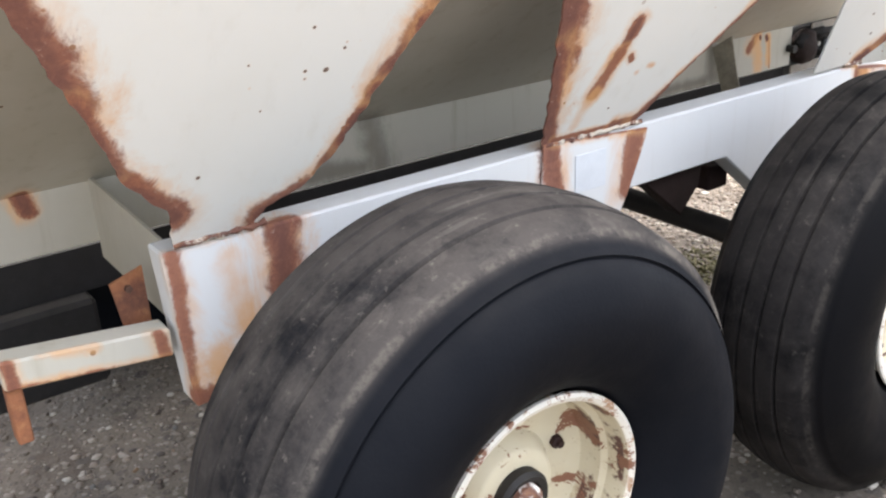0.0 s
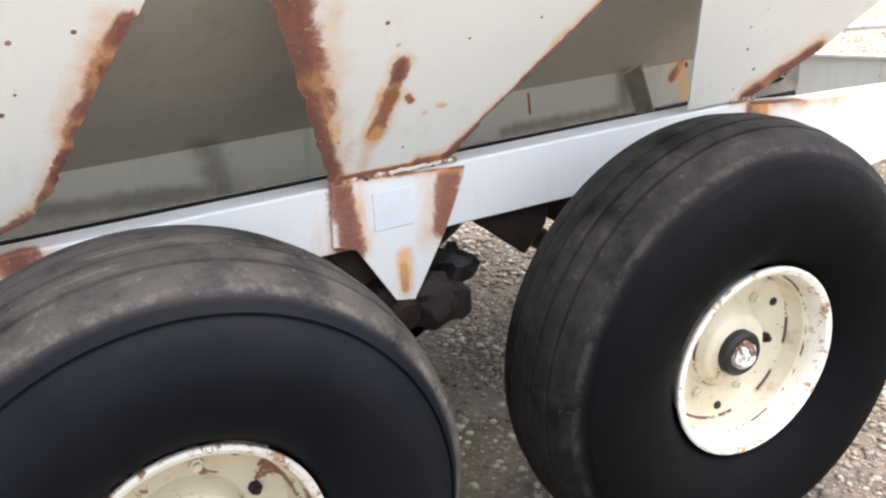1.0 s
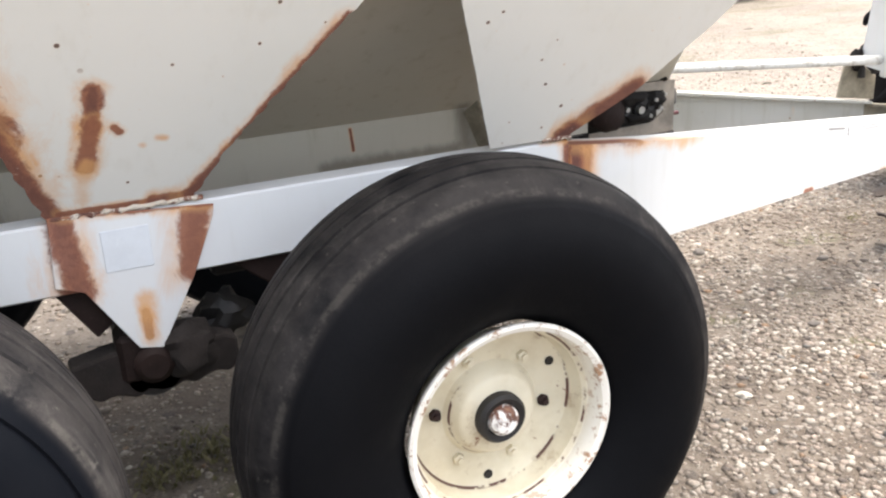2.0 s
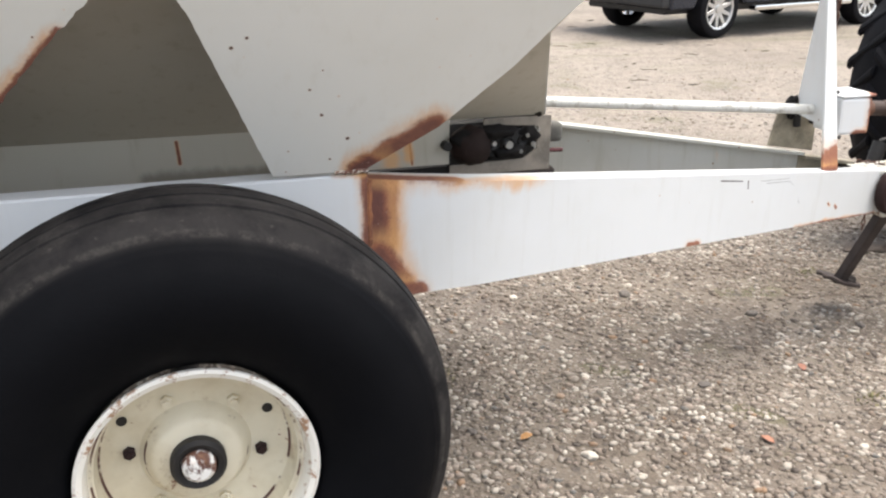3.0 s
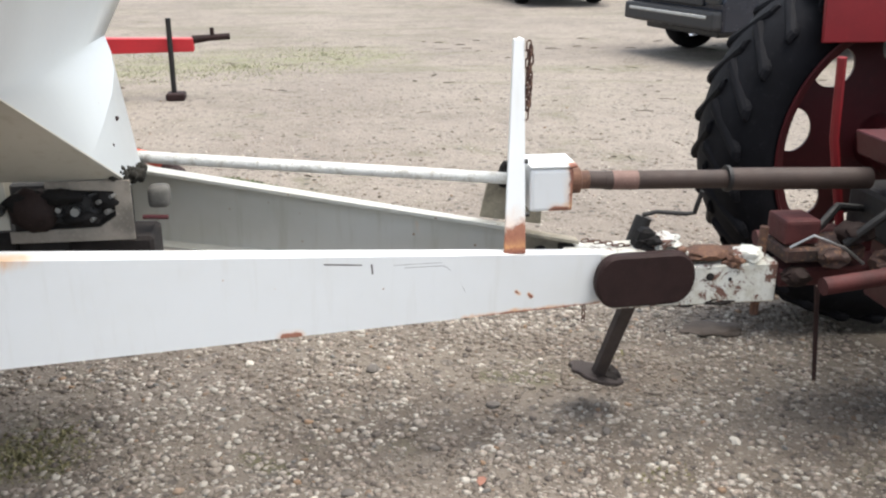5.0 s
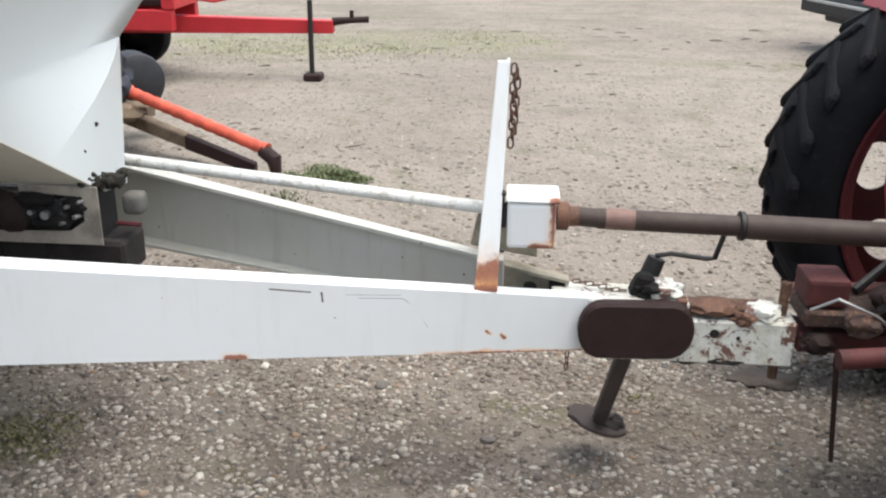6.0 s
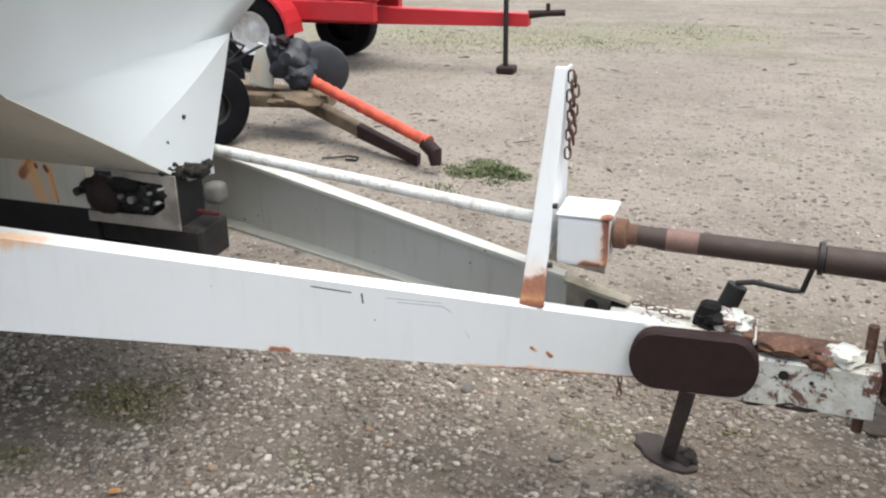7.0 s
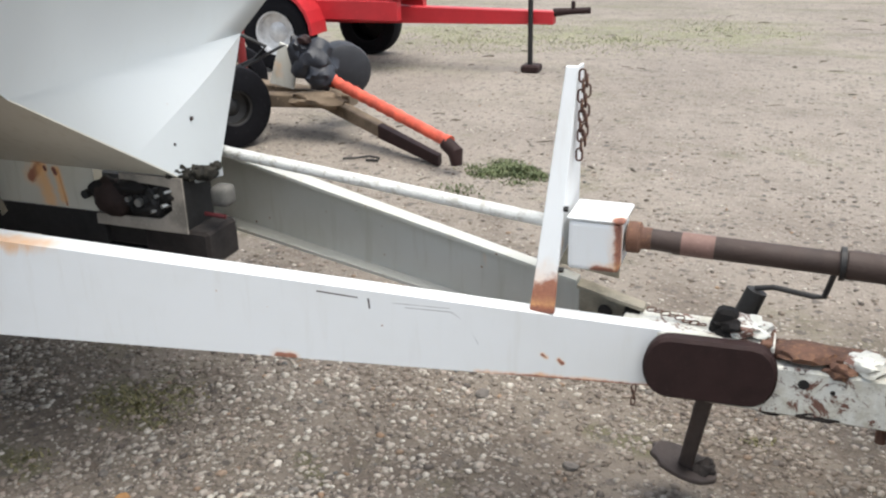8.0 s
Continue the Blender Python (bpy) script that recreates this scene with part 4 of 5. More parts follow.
bm = hull8(B(), [(3.579, 0.978, 0.815), (3.586, 0.978, 0.815), (3.586, 1.190, 0.845), (3.579, 1.190, 0.845)], [(3.590, 1.1025, 1.288), (3.596, 1.1025, 1.288), (3.596, 1.150, 1.288), (3.590, 1.150, 1.288)])
part("post_web", bm, M_POST, post)
for z in (0.80, 0.95):
    part("post_bolt", tube(B(), [(3.588, 0.970 + (z - 0.8) * 0.25, z), (3.600, 0.970 + (z - 0.8) * 0.25, z)], 0.008, 6), M_BLACK, post)
part("hydraulic_coupling", lump((3.575, 1.20, 0.862), (0.022, 0.03, 0.042), 95, 0.5), M_GREASE, cart, smooth=True)
part("hydraulic_coupling", tube(B(), [(3.60, 1.195, 0.79), (3.595, 1.195, 0.84), (3.62, 1.195, 0.875), (3.66, 1.195, 0.85), (3.67, 1.195, 0.80)], 0.014, 8), M_BLACK, cart, smooth=True)
part("bearing_bracket", prism(B(), [(3.498, 1.21, 0.720), (3.70, 1.21, 0.688), (3.70, 1.21, 0.785), (3.62, 1.21, 0.835), (3.525, 1.21, 0.85)], (0, 0.012, 0), 0.003), M_TAN, cart)

# gearbox in front of the post
gearbox = part("gearbox", box(B(), (3.605, 0.985, 0.80), (3.735, 1.120, 0.930), 0.012, 2), M_BOX, cart, "white bearing housing with rusty edge")
part("gearbox_lid", box(B(), (3.602, 0.982, 0.932), (3.745, 1.124, 0.941), 0.003), M_BOX, gearbox)
part("shaft_collar", lathe(B(), [(0.0, 0.0), (0.040, 0.0), (0.040, 0.03), (0.028, 0.036), (0.028, 0.06), (0.0, 0.06)], 20), M_RUST, gearbox, smooth=True, at=pose(3.742, 1.067, 0.872, 0, 0, -90))
part("drive_shaft", tube(B(), [(3.578, 1.100, 0.873), (2.10, 1.323, 0.950)], 0.018, 16), M_SHAFT, cart, "white drive shaft tube with peeling paint", smooth=True)

# hitch
part("beam_end", box(B(), (3.735, 1.085, 0.545), (3.782, 1.130, 0.652), 0.004), M_BLACK, cart)
part("drain_hole", lathe(B(), [(0.0, -0.0015), (0.020, -0.0015), (0.022, 0.002)], 14), M_BLACK, cart, at=pose(3.68, 1.128, 0.622, 0, 0, -14))
part("hitch_cover", box(B(), (3.74, 1.005, 0.630), (4.12, 1.130, 0.650), 0.004), M_SCALE, cart)
part("wear_bar", box(B(), (4.12, 1.03, 0.603), (4.36, 1.10, 0.632), 0.006), M_RUST, cart)
part("hitch_tongue", box(B(), (3.88, 1.000, 0.468), (4.42, 1.130, 0.602), 0.006), M_SCALE, cart, "hitch tongue with scaling white paint over rust")


def stadium(x0, x1, z0, z1, n=8):
    r = (z1 - z0) / 2
    zc = (z0 + z1) / 2
    pts = []
    for cx, s in ((x1 - r * 0.75, -90), (x0 + r * 0.75, 90)):
        for k in range(n + 1):
            a = radians(s + 180 * k / n)
            pts.append((cx + 0.75 * r * math.cos(a), zc + r * math.sin(a)))
    return pts


sd = 0.06
part("side_pad", prism(B(), [(x, 0.948 + (x - 3.817) * sd, z) for x, z in stadium(3.812, 4.135, 0.492, 0.660)], (0.0, 0.045, 0), 0.008), M_BROWN, cart, "dark brown rounded side pad on the tongue")
for x, z, r in ((4.195, 0.563, 0.013), (4.262, 0.552, 0.006)):
    part("bolt_hole", lathe(B(), [(0.0, -0.0015), (r, -0.0015), (r * 1.1, 0.002)], 14), M_BLACK, cart, at=pose(x, 1.0, z))
part("hitch_block", lump((4.05, 1.06, 0.668), (0.055, 0.045, 0.024), 4, 0.5), M_SCALE, cart, smooth=True)
part("hitch_strap", box(B(), (4.085, 1.005, 0.605), (4.115, 1.125, 0.658), 0.004), M_RUST, cart)
part("hitch_casting", lump((4.19, 1.045, 0.628), (0.075, 0.05, 0.022), 11, 0.25), M_RUST, cart, smooth=True)
part("hitch_casting", lump((4.33, 1.04, 0.620), (0.050, 0.045, 0.024), 17, 0.4), M_SCALE, cart, smooth=True)
part("hitch_casting", lump((4.27, 1.01, 0.606), (0.035, 0.02, 0.020), 23, 0.6), M_RUST, cart, smooth=True)
part("grime_edge", lump((4.25, 1.03, 0.478), (0.085, 0.032, 0.016), 37, 0.5), M_AXLE_DIRT, cart, smooth=True, crease=80)
part("grease_patch", lump((4.13, 1.06, 0.466), (0.06, 0.05, 0.012), 29, 0.5), M_AXLE_DIRT, cart, smooth=True)
# jack
jack = part("jack_leg", hull8(B(), [(3.955, 1.035, 0.52), (4.000, 1.035, 0.52), (4.000, 1.085, 0.52), (3.955, 1.085, 0.52)], [(3.898, 1.180, 0.135), (3.938, 1.180, 0.125), (3.938, 1.225, 0.125), (3.898, 1.225, 0.135)], 0.006), M_JACK, cart, "dark brown jack leg, lifted off the gravel")
foot = [(3.915 + 0.095 * math.cos(k * math.tau / 20) * (1 + 0.06 * math.sin(3 * k)), 1.20 + 0.075 * math.sin(k * math.tau / 20), 0.150 - 0.32 * 0.095 * math.cos(k * math.tau / 20) - 0.014) for k in range(20)]
part("jack_foot", prism(B(), foot, (0, 0, 0.014), 0.003), M_JACK, jack)
part("foot_mud", lump((3.955, 1.21, 0.135), (0.045, 0.04, 0.022), 71, 0.5), M_AXLE_DIRT, jack, smooth=True)
part("jack_head", tube(B(), [(4.03, 1.245, 0.60), (4.06, 1.255, 0.685)], [0.030, 0.028], 14), M_BLACK, jack, smooth=True)
part("jack_crank", tube(B(), [(4.055, 1.257, 0.690), (4.10, 1.25, 0.702), (4.20, 1.235, 0.696), (4.225, 1.231, 0.700), (4.243, 1.228, 0.775)], 0.008, 8), M_BLACK, jack, smooth=True)
part("hitch_nut", hull8(B(), [(3.955, 1.035, 0.645), (4.045, 1.035, 0.640), (4.045, 1.105, 0.640), (3.955, 1.105, 0.645)], [(3.978, 1.045, 0.712), (4.022, 1.045, 0.708), (4.022, 1.090, 0.708), (3.978, 1.090, 0.712)], 0.010), M_GREASE, cart)
part("grease_clod", lump((4.01, 1.05, 0.668), (0.045, 0.035, 0.022), 92, 0.6), M_GREASE, cart, smooth=True)

# auger drive at the front of the trough
part("drive_back", box(B(), (2.165, 0.995, 0.70), (2.46, my(0.995), 0.93), 0.006), M_BLACK, cart)
part("drive_plate", prism(B(), [(2.165, 0.95, 0.776), (2.49, 0.95, 0.776), (2.49, 0.95, 0.945), (2.27, 0.95, 0.945), (2.27, 0.95, 0.925), (2.445, 0.95, 0.915), (2.445, 0.95, 0.845), (2.40, 0.95, 0.815), (2.165, 0.95, 0.808)], (0, 0.006, 0), 0.001), M_GRUBBY, cart, "grubby cut-out plate round the chain drive")
part("chain_case", lump((2.232, 0.955, 0.868), (0.066, 0.042, 0.062), 27, 0.18), M_GEAR, cart, "greasy brown-black chain drive", smooth=True, crease=80)
for x, y, z, r in ((2.30, 0.955, 0.868, 0.040), (2.345, 0.948, 0.866, 0.046), (2.395, 0.955, 0.872, 0.034)):
    part("sprocket", lathe(B(), [(0.0, 0.0), (r * 0.45, -0.012), (r * 0.5, 0.0), (r, 0.0), (r * 1.08, 0.006), (r, 0.012), (0.0, 0.012)], 18), M_BLACK, cart, at=pose(x, y, z))
for i, (x, y, z, a_, b_) in enumerate(((2.23, 0.945, 0.875, 0.06, 0.05), (2.31, 0.945, 0.905, 0.06, 0.022), (2.36, 0.95, 0.840, 0.05, 0.02), (2.42, 0.96, 0.885, 0.035, 0.03))):
    part("grease_clod", lump((x, y, z), (a_, 0.022, b_), 31 + i, 0.35), M_GREASE, cart, smooth=True, crease=80)
part("drive_bolt", tube(B(), [(2.345, 0.925, 0.866), (2.345, 0.96, 0.866)], 0.012, 10), M_STEEL, cart, smooth=True)
for x, z, r in ((2.405, 0.890, 0.006), (2.425, 0.862, 0.007), (2.44, 0.905, 0.005), (2.385, 0.842, 0.006)):
    part("drive_bolt", tube(B(), [(x, 0.930, z), (x + 0.012, 0.962, z)], r, 8), M_STEEL, cart, smooth=True)
part("drive_bolt", tube(B(), [(2.30, 0.935, 0.870), (2.30, 0.96, 0.870)], 0.008, 8), M_STEEL, cart, smooth=True)
part("drive_bolt", tube(B(), [(2.15, 0.93, 0.872), (2.15, 0.962, 0.872)], 0.014, 8), M_BLACK, cart, smooth=True)
for i in range(16):
    rng = random.Random(610 + i)
    t = i / 15
    x, y, z = 2.445 + 0.05 * t, 0.975 + 0.14 * t, 0.955 - 0.035 * t + rng.uniform(-0.012, 0.016)
    size = rng.uniform(0.014, 0.030)
    part("dirt_lump", lump((x, y, z), (size * 0.8, size * 1.3, size * 0.75), 61 + i, 0.55), M_DIRT, cart, "caked dark grain dirt under the front wall" if not i else "", smooth=True, crease=60)
part("trough_nose", box(B(), (2.515, 1.035, 0.835), (2.575, 1.095, 0.898), 0.018, 3), M_NOSE, cart, smooth=True)
part("grease_cap", tube(B(), [(2.50, 1.03, 0.815), (2.57, 1.03, 0.812)], 0.007, 8), M_RED, cart, smooth=True)
part("drop_skirt", box(B(), (2.30, 0.985, 0.655), (2.530, my(0.985), 0.770), 0.010), M_AXLE_DIRT, cart)
for x, y, z in ((2.449, 1.092, 1.086), (2.450, 0.994, 1.032)):
    part("wall_bolt", tube(B(), [(x - 0.03, y, z - 0.017), (x - 0.004, y, z - 0.002), (x + 0.002, y, z + 0.001)], [0.007, 0.007, 0.005], 8), M_BROWN, cart)

# ---- pto shaft ----
pto = thing("pto_shaft", (4.3, 1.067, 0.86), "rusty brown power take-off shaft from cart to tractor", "drive shaft")
part("worn_sleeve", tube(B(), [(3.875, 1.067, 0.868), (3.955, 1.067, 0.866)], 0.0296, 18), plain("worn_pink_primer", (0.17, 0.098, 0.080), 0.7, vary=0.7, scale=16), pto, smooth=True)
part("joint", tube(B(), [(3.80, 1.067, 0.872), (3.86, 1.067, 0.868)], 0.027, 12), M_PTO, pto, smooth=True)
part("inner_tube", tube(B(), [(3.855, 1.067, 0.868), (4.26, 1.067, 0.860)], 0.029, 18), M_PTO, pto, smooth=True)
part("outer_tube", tube(B(), [(4.255, 1.067, 0.860), (4.72, 1.067, 0.848)], 0.035, 18), M_PTO, pto, smooth=True)
part("tube_collar", lathe(B(), [(0.03, 0.0), (0.041, 0.0), (0.041, 0.012), (0.03, 0.012)], 20), M_BLACK, pto, smooth=True, at=pose(4.24, 1.067, 0.861, 0, 0, -90))

# ---- tractor ----
tractor = thing("tractor", (5.25, MID, 0.0), "red farm tractor with tall lugged rear tyres", "tractor")


def lug_wheel(y, side):
    R, half, cx, cz = 0.735, 0.19, 5.27, 0.77
    w = new("rear_wheel")
    w.location = (cx, y, cz)
    bpy.context.view_layer.update()
    m = w.matrix_world.copy()
    w.parent = tractor
    w.matrix_parent_inverse = tractor.matrix_world.inverted()
    bpy.context.view_layer.update()
    prof = [(0.53, -half + 0.02), (0.56, -half - 0.005), (0.62, -half - 0.02), (0.68, -half), (0.715, -half + 0.03), (R, -0.08), (R + 0.004, 0.0), (R, 0.08), (0.715, half - 0.03), (0.68, half), (0.62, half + 0.02), (0.56, half + 0.005), (0.53, half - 0.02)]
    part("tyre", lathe(B(), prof, 80), M_LUG_RUBBER, w, smooth=True, at=m)
    for s in (-1, 1):
        for k in range(28):
            a = (k + (0.5 if s > 0 else 0)) * math.tau / 28
            bm = B()
            near, far = [], []
            for da, rr in ((-0.050, R - 0.01), (0.050, R - 0.01), (0.032, R + 0.026), (-0.032, R + 0.026)):
                near.append((rr * math.cos(a + da), s * -0.012, rr * math.sin(a + da)))
                q = a + da + 0.22
                r2 = rr - 0.035
                far.append((r2 * math.cos(q), s * (half + 0.012), r2 * math.sin(q)))
            hull8(bm, near, far, 0.010)
            part("lug", bm, M_LUG_RUBBER, w, at=m)
    part("rim", lathe(B(), [(0.53, -half + 0.02), (0.545, -half - 0.01), (0.555, -half - 0.01), (0.545, -half + 0.01), (0.50, -half + 0.03), (0.49, 0.0), (0.50, half - 0.03), (0.545, half - 0.01), (0.555, half + 0.01), (0.545, half + 0.01), (0.53, half - 0.02)], 64), M_RED, w, smooth=True, at=m)
    bm = B()
    n = 8
    for k in range(n):
        a0, a1 = (k + 0.335) * math.tau / n, (k + 1.335) * math.tau / n
        mid, half_a = (a0 + a1) / 2, (a1 - a0) / 2
        # a sector of the disc round one oval opening
        rim_pts, hole = [], []
        for i in range(24):
            t = i * math.tau / 24
            c, s_ = math.cos(t), math.sin(t)
            q = max(abs(c), abs(s_))
            rim_pts.append((0.30 + 0.20 * c / q, mid + half_a * s_ / q))
            hole.append((0.372 + 0.070 * c, mid + half_a * 0.60 * s_))
        spot = lambda r, t: (r * math.cos(t), 0.02 + 0.10 * (r - 0.3), r * math.sin(t))
        for i in range(24):
            j = (i + 1) % 24
            bm.faces.new([bm.verts.new(spot(*p)) for p in (rim_pts[i], rim_pts[j], hole[j], hole[i])])
    bmesh.ops.remove_doubles(bm, verts=bm.verts, dist=0.0005)
    bmesh.ops.solidify(bm, geom=bm.faces[:], thickness=0.012)
    part("disc", bm, M_RED, w, at=m)
    part("hub", tube(B(), [(0, -0.12, 0), (0, 0.12, 0)], 0.12, 20), M_RED, w, smooth=True, at=m)
    return w


lug_wheel(1.86, 1)
lug_wheel(2 * MID - 1.86, -1)
part("axle_housing", tube(B(), [(5.27, 0.42, 0.77), (5.27, 1.71, 0.77)], 0.11, 20), M_RED, tractor, smooth=True)
part("gear_case", box(B(), (4.98, 0.83, 0.50), (5.75, 1.30, 1.15), 0.05, 2), M_RED, tractor)
part("engine_cover", box(B(), (5.75, 0.85, 0.60), (7.4, 1.28, 1.45), 0.06, 2), M_RED, tractor)
part("drawbar", box(B(), (4.425, 1.00, 0.515), (5.6, 1.13, 0.575), 0.008), M_BROWN_RED, tractor)
part("drawbar_hanger", box(B(), (4.90, 0.86, 0.36), (4.98, 1.27, 0.58), 0.01), M_RED, tractor)
part("lift_arm", tube(B(), [(4.48, 0.84, 0.58), (4.75, 0.86, 0.60), (5.10, 0.88, 0.60)], 0.028, 10), M_BROWN_RED, tractor, smooth=True)
part("lift_arm", tube(B(), [(4.48, 1.29, 0.58), (4.75, 1.27, 0.60), (5.10, 1.25, 0.60)], 0.028, 10), M_BROWN_RED, tractor, smooth=True)
part("lift_rod", tube(B(), [(4.78, 0.86, 0.60), (4.95, 0.88, 1.20)], 0.016, 8), M_RED, tractor, smooth=True)
part("lift_rod", tube(B(), [(4.78, 1.27, 0.60), (4.70, 1.26, 0.93), (4.68, 1.25, 1.20)], 0.016, 8), M_FENDER, tractor, smooth=True)
part("pto_guard", prism(B(), [(4.72, 0.95, 0.98), (4.98, 0.95, 0.98), (4.98, 0.95, 0.80), (4.74, 0.95, 0.90)], (0, 0.23, 0), 0.004), M_RED, tractor)
part("fender", prism(B(), [(4.80, 1.62, 1.36), (4.98, 1.62, 1.57), (5.6, 1.62, 1.62), (5.6, 1.62, 1.59), (4.99, 1.62, 1.54), (4.83, 1.62, 1.35)], (0, 0.40, 0), 0.003), M_FENDER, tractor)
part("fender_side", prism(B(), [(4.80, 1.60, 1.36), (4.98, 1.60, 1.57), (5.6, 1.60, 1.62), (5.66, 1.60, 1.20), (4.81, 1.60, 1.20)], (0, 0.018, 0), 0.003), M_FENDER, tractor)
part("front_axle", tube(B(), [(7.1, 0.30, 0.38), (7.1, 1.83, 0.38)], 0.05, 12), M_RED, tractor, smooth=True)
for y in (0.28, 1.85):
    part("front_tyre", lathe(B(), [(0.20, -0.08), (0.30, -0.10), (0.37, -0.08), (0.385, 0.0), (0.37, 0.08), (0.30, 0.10), (0.20, 0.08)], 40), M_LUG_RUBBER, tractor, smooth=True, at=pose(7.1, y, 0.385))
part("clevis", box(B(), (4.43, 1.00, 0.655), (4.545, 1.13, 0.735), 0.012, 2), M_BROWN_RED, tractor)
part("clevis_plate", box(B(), (4.43, 0.985, 0.60), (4.70, 1.145, 0.648), 0.008), M_GEAR_RUST, tractor)
for i, (x, y, z, r) in enumerate(((4.47, 0.98, 0.56, 0.035), (4.58, 0.97, 0.625, 0.04), (4.66, 1.00, 0.69, 0.045), (4.78, 0.95, 0.60, 0.06), (4.86, 0.90, 0.72, 0.07))):
    part("hitch_clod", lump((x, y, z), (r * 1.3, r, r * 0.8), 81 + i, 0.4), M_GEAR_RUST if i % 2 else M_GEAR, tractor, smooth=True)
part("safety_wire", tube(B(), [(4.44, 0.985, 0.655), (4.50, 0.96, 0.70), (4.60, 0.95, 0.66), (4.68, 0.96, 0.60)], 0.005, 6), M_STEEL, tractor, smooth=True)
part("drop_strap", hull8(B(), [(4.490, 0.895, 0.56), (4.506, 0.895, 0.56), (4.506, 0.905, 0.56), (4.490, 0.905, 0.56)], [(4.525, 0.888, 0.235), (4.537, 0.888, 0.235), (4.537, 0.896, 0.235), (4.525, 0.896, 0.235)], 0.002), M_BROWN, tractor)
part("hydraulic_hose", tube(B(), [(4.62, 0.98, 0.66), (4.72, 0.93, 0.78), (4.86, 0.92, 0.84), (5.0, 0.95, 0.90)], 0.014, 8), M_BLACK, tractor, smooth=True)
part("hydraulic_hose", tube(B(), [(4.60, 1.12, 0.66), (4.70, 1.18, 0.72), (4.84, 1.20, 0.70), (5.0, 1.18, 0.82)], 0.014, 8), M_BLACK, tractor, smooth=True)
part("hitch_bracket", box(B(), (4.80, 0.84, 0.62), (4.98, 1.29, 0.78), 0.02, 2), M_BLACK, tractor)
part("hitch_pin", tube(B(), [(4.39, 1.065, 0.40), (4.39, 1.065, 0.70)], 0.014, 10), M_RUST, tractor, smooth=True)

# ---- chain on the post ----
chain = thing("hanging_chain", (3.62, 1.09, 1.27), "short rusty chain hanging from the white post", "chain")


def link_mesh(turn, scale=1.0):
    pts = []
    for k in range(17):
        a = k * math.tau / 16
        pts.append(Vector((0.0105 * math.cos(a), 0, 0.012 * math.sin(a) + (0.010 if math.sin(a) > 0 else -0.010))))
    bm = tube(B(), [p * scale for p in pts], 0.0036 * scale, 6, caps=False)
    bmesh.ops.rotate(bm, verts=bm.verts, matrix=Matrix.Rotation(radians(turn), 3, "Z"))
    return bm


for strand, (x, y, z, n_) in enumerate(((3.608, 1.082, 1.270, 9), (3.617, 1.095, 1.256, 7))):
    for k in range(n_):
        part("link", link_mesh(90 * ((k + strand) % 2) + 20, 0.74), M_CHAIN, chain, smooth=True, at=pose(x + 0.002 * math.sin(k * 2.1), y, z - 0.0248 * k))
safety = thing("safety_chain", (3.86, 1.06, 0.655), "thin rusty chain lying on the hitch", "chain")
for k in range(8):
    part("link", link_mesh(90 * (k % 2), 0.55), M_CHAIN, safety, smooth=True, at=pose(3.81 + 0.0185 * k, 1.085 - 0.003 * k, 0.656 + 0.002 * (7 - k) * (k < 5), 0, 90, 10))

hook = thing("hook_chain", (3.79, 0.985, 0.49), "three rusty chain links hanging under the tongue", "chain")
for k in range(3):
    part("link", link_mesh(90 * (k % 2) + 30, 0.55), M_CHAIN, hook, smooth=True, at=pose(3.79, 0.992, 0.482 - 0.0185 * k))

# ---- yard beyond the cart ----
def plain_wheel(parent, at, r, width, rim_r, tyre_mat, rim_mat, name="wheel", spokes=0):
    w = new(name)
    w.matrix_world = at
    bpy.context.view_layer.update()
    w.parent = parent
    w.matrix_parent_inverse = parent.matrix_world.inverted()
    bpy.context.view_layer.update()
    h = width / 2
    part("tyre", lathe(B(), [(rim_r, -h * 0.8), (rim_r * 1.05, -h), (r * 0.85, -h * 1.08), (r * 0.95, -h * 0.95), (r * 0.99, -h * 0.6), (r, 0), (r * 0.99, h * 0.6), (r * 0.95, h * 0.95), (r * 0.85, h * 1.08), (rim_r * 1.05, h), (rim_r, h * 0.8)], 48), tyre_mat, w, smooth=True, at=at)
    part("rim", lathe(B(), [(rim_r * 1.04, -h * 0.85), (rim_r * 1.02, -h * 1.0), (rim_r * 0.93, -h * 0.95), (rim_r * 0.88, -h * 0.5)] + ([(rim_r * 0.5, -h * 0.35), (rim_r * 0.3, -h * 0.55), (0.0, -h * 0.6)] if not spokes else [(rim_r * 0.86, h * 0.6)]), 40), rim_mat, w, smooth=True, at=at)
    for k in range(spokes):
        a = k * math.tau / spokes
        c, s_ = math.cos(a), math.sin(a)
        near = [(0.03 * c - s_ * o, y, 0.03 * s_ + c * o) for o, y in ((-0.035, -h * 0.75), (0.035, -h * 0.75), (0.035, -h * 0.45), (-0.035, -h * 0.45))]
        far = [(rim_r * 0.92 * c - s_ * o, y, rim_r * 0.92 * s_ + c * o) for o, y in ((-0.022, -h * 0.85), (0.022, -h * 0.85), (0.022, -h * 0.5), (-0.022, -h * 0.5))]
        part("spoke", hull8(B(), near, far, 0.004), rim_mat, w, at=at)
    if spokes:
        part("hub_cap", lathe(B(), [(0.06, -h * 0.4), (0.055, -h * 0.85), (0.0, -h * 0.9)], 20), rim_mat, w, smooth=True, at=at)
        part("brake_disc", lathe(B(), [(rim_r * 0.7, -h * 0.1), (0.0, -h * 0.1)], 24), M_TRIM, w, at=at)
    return w


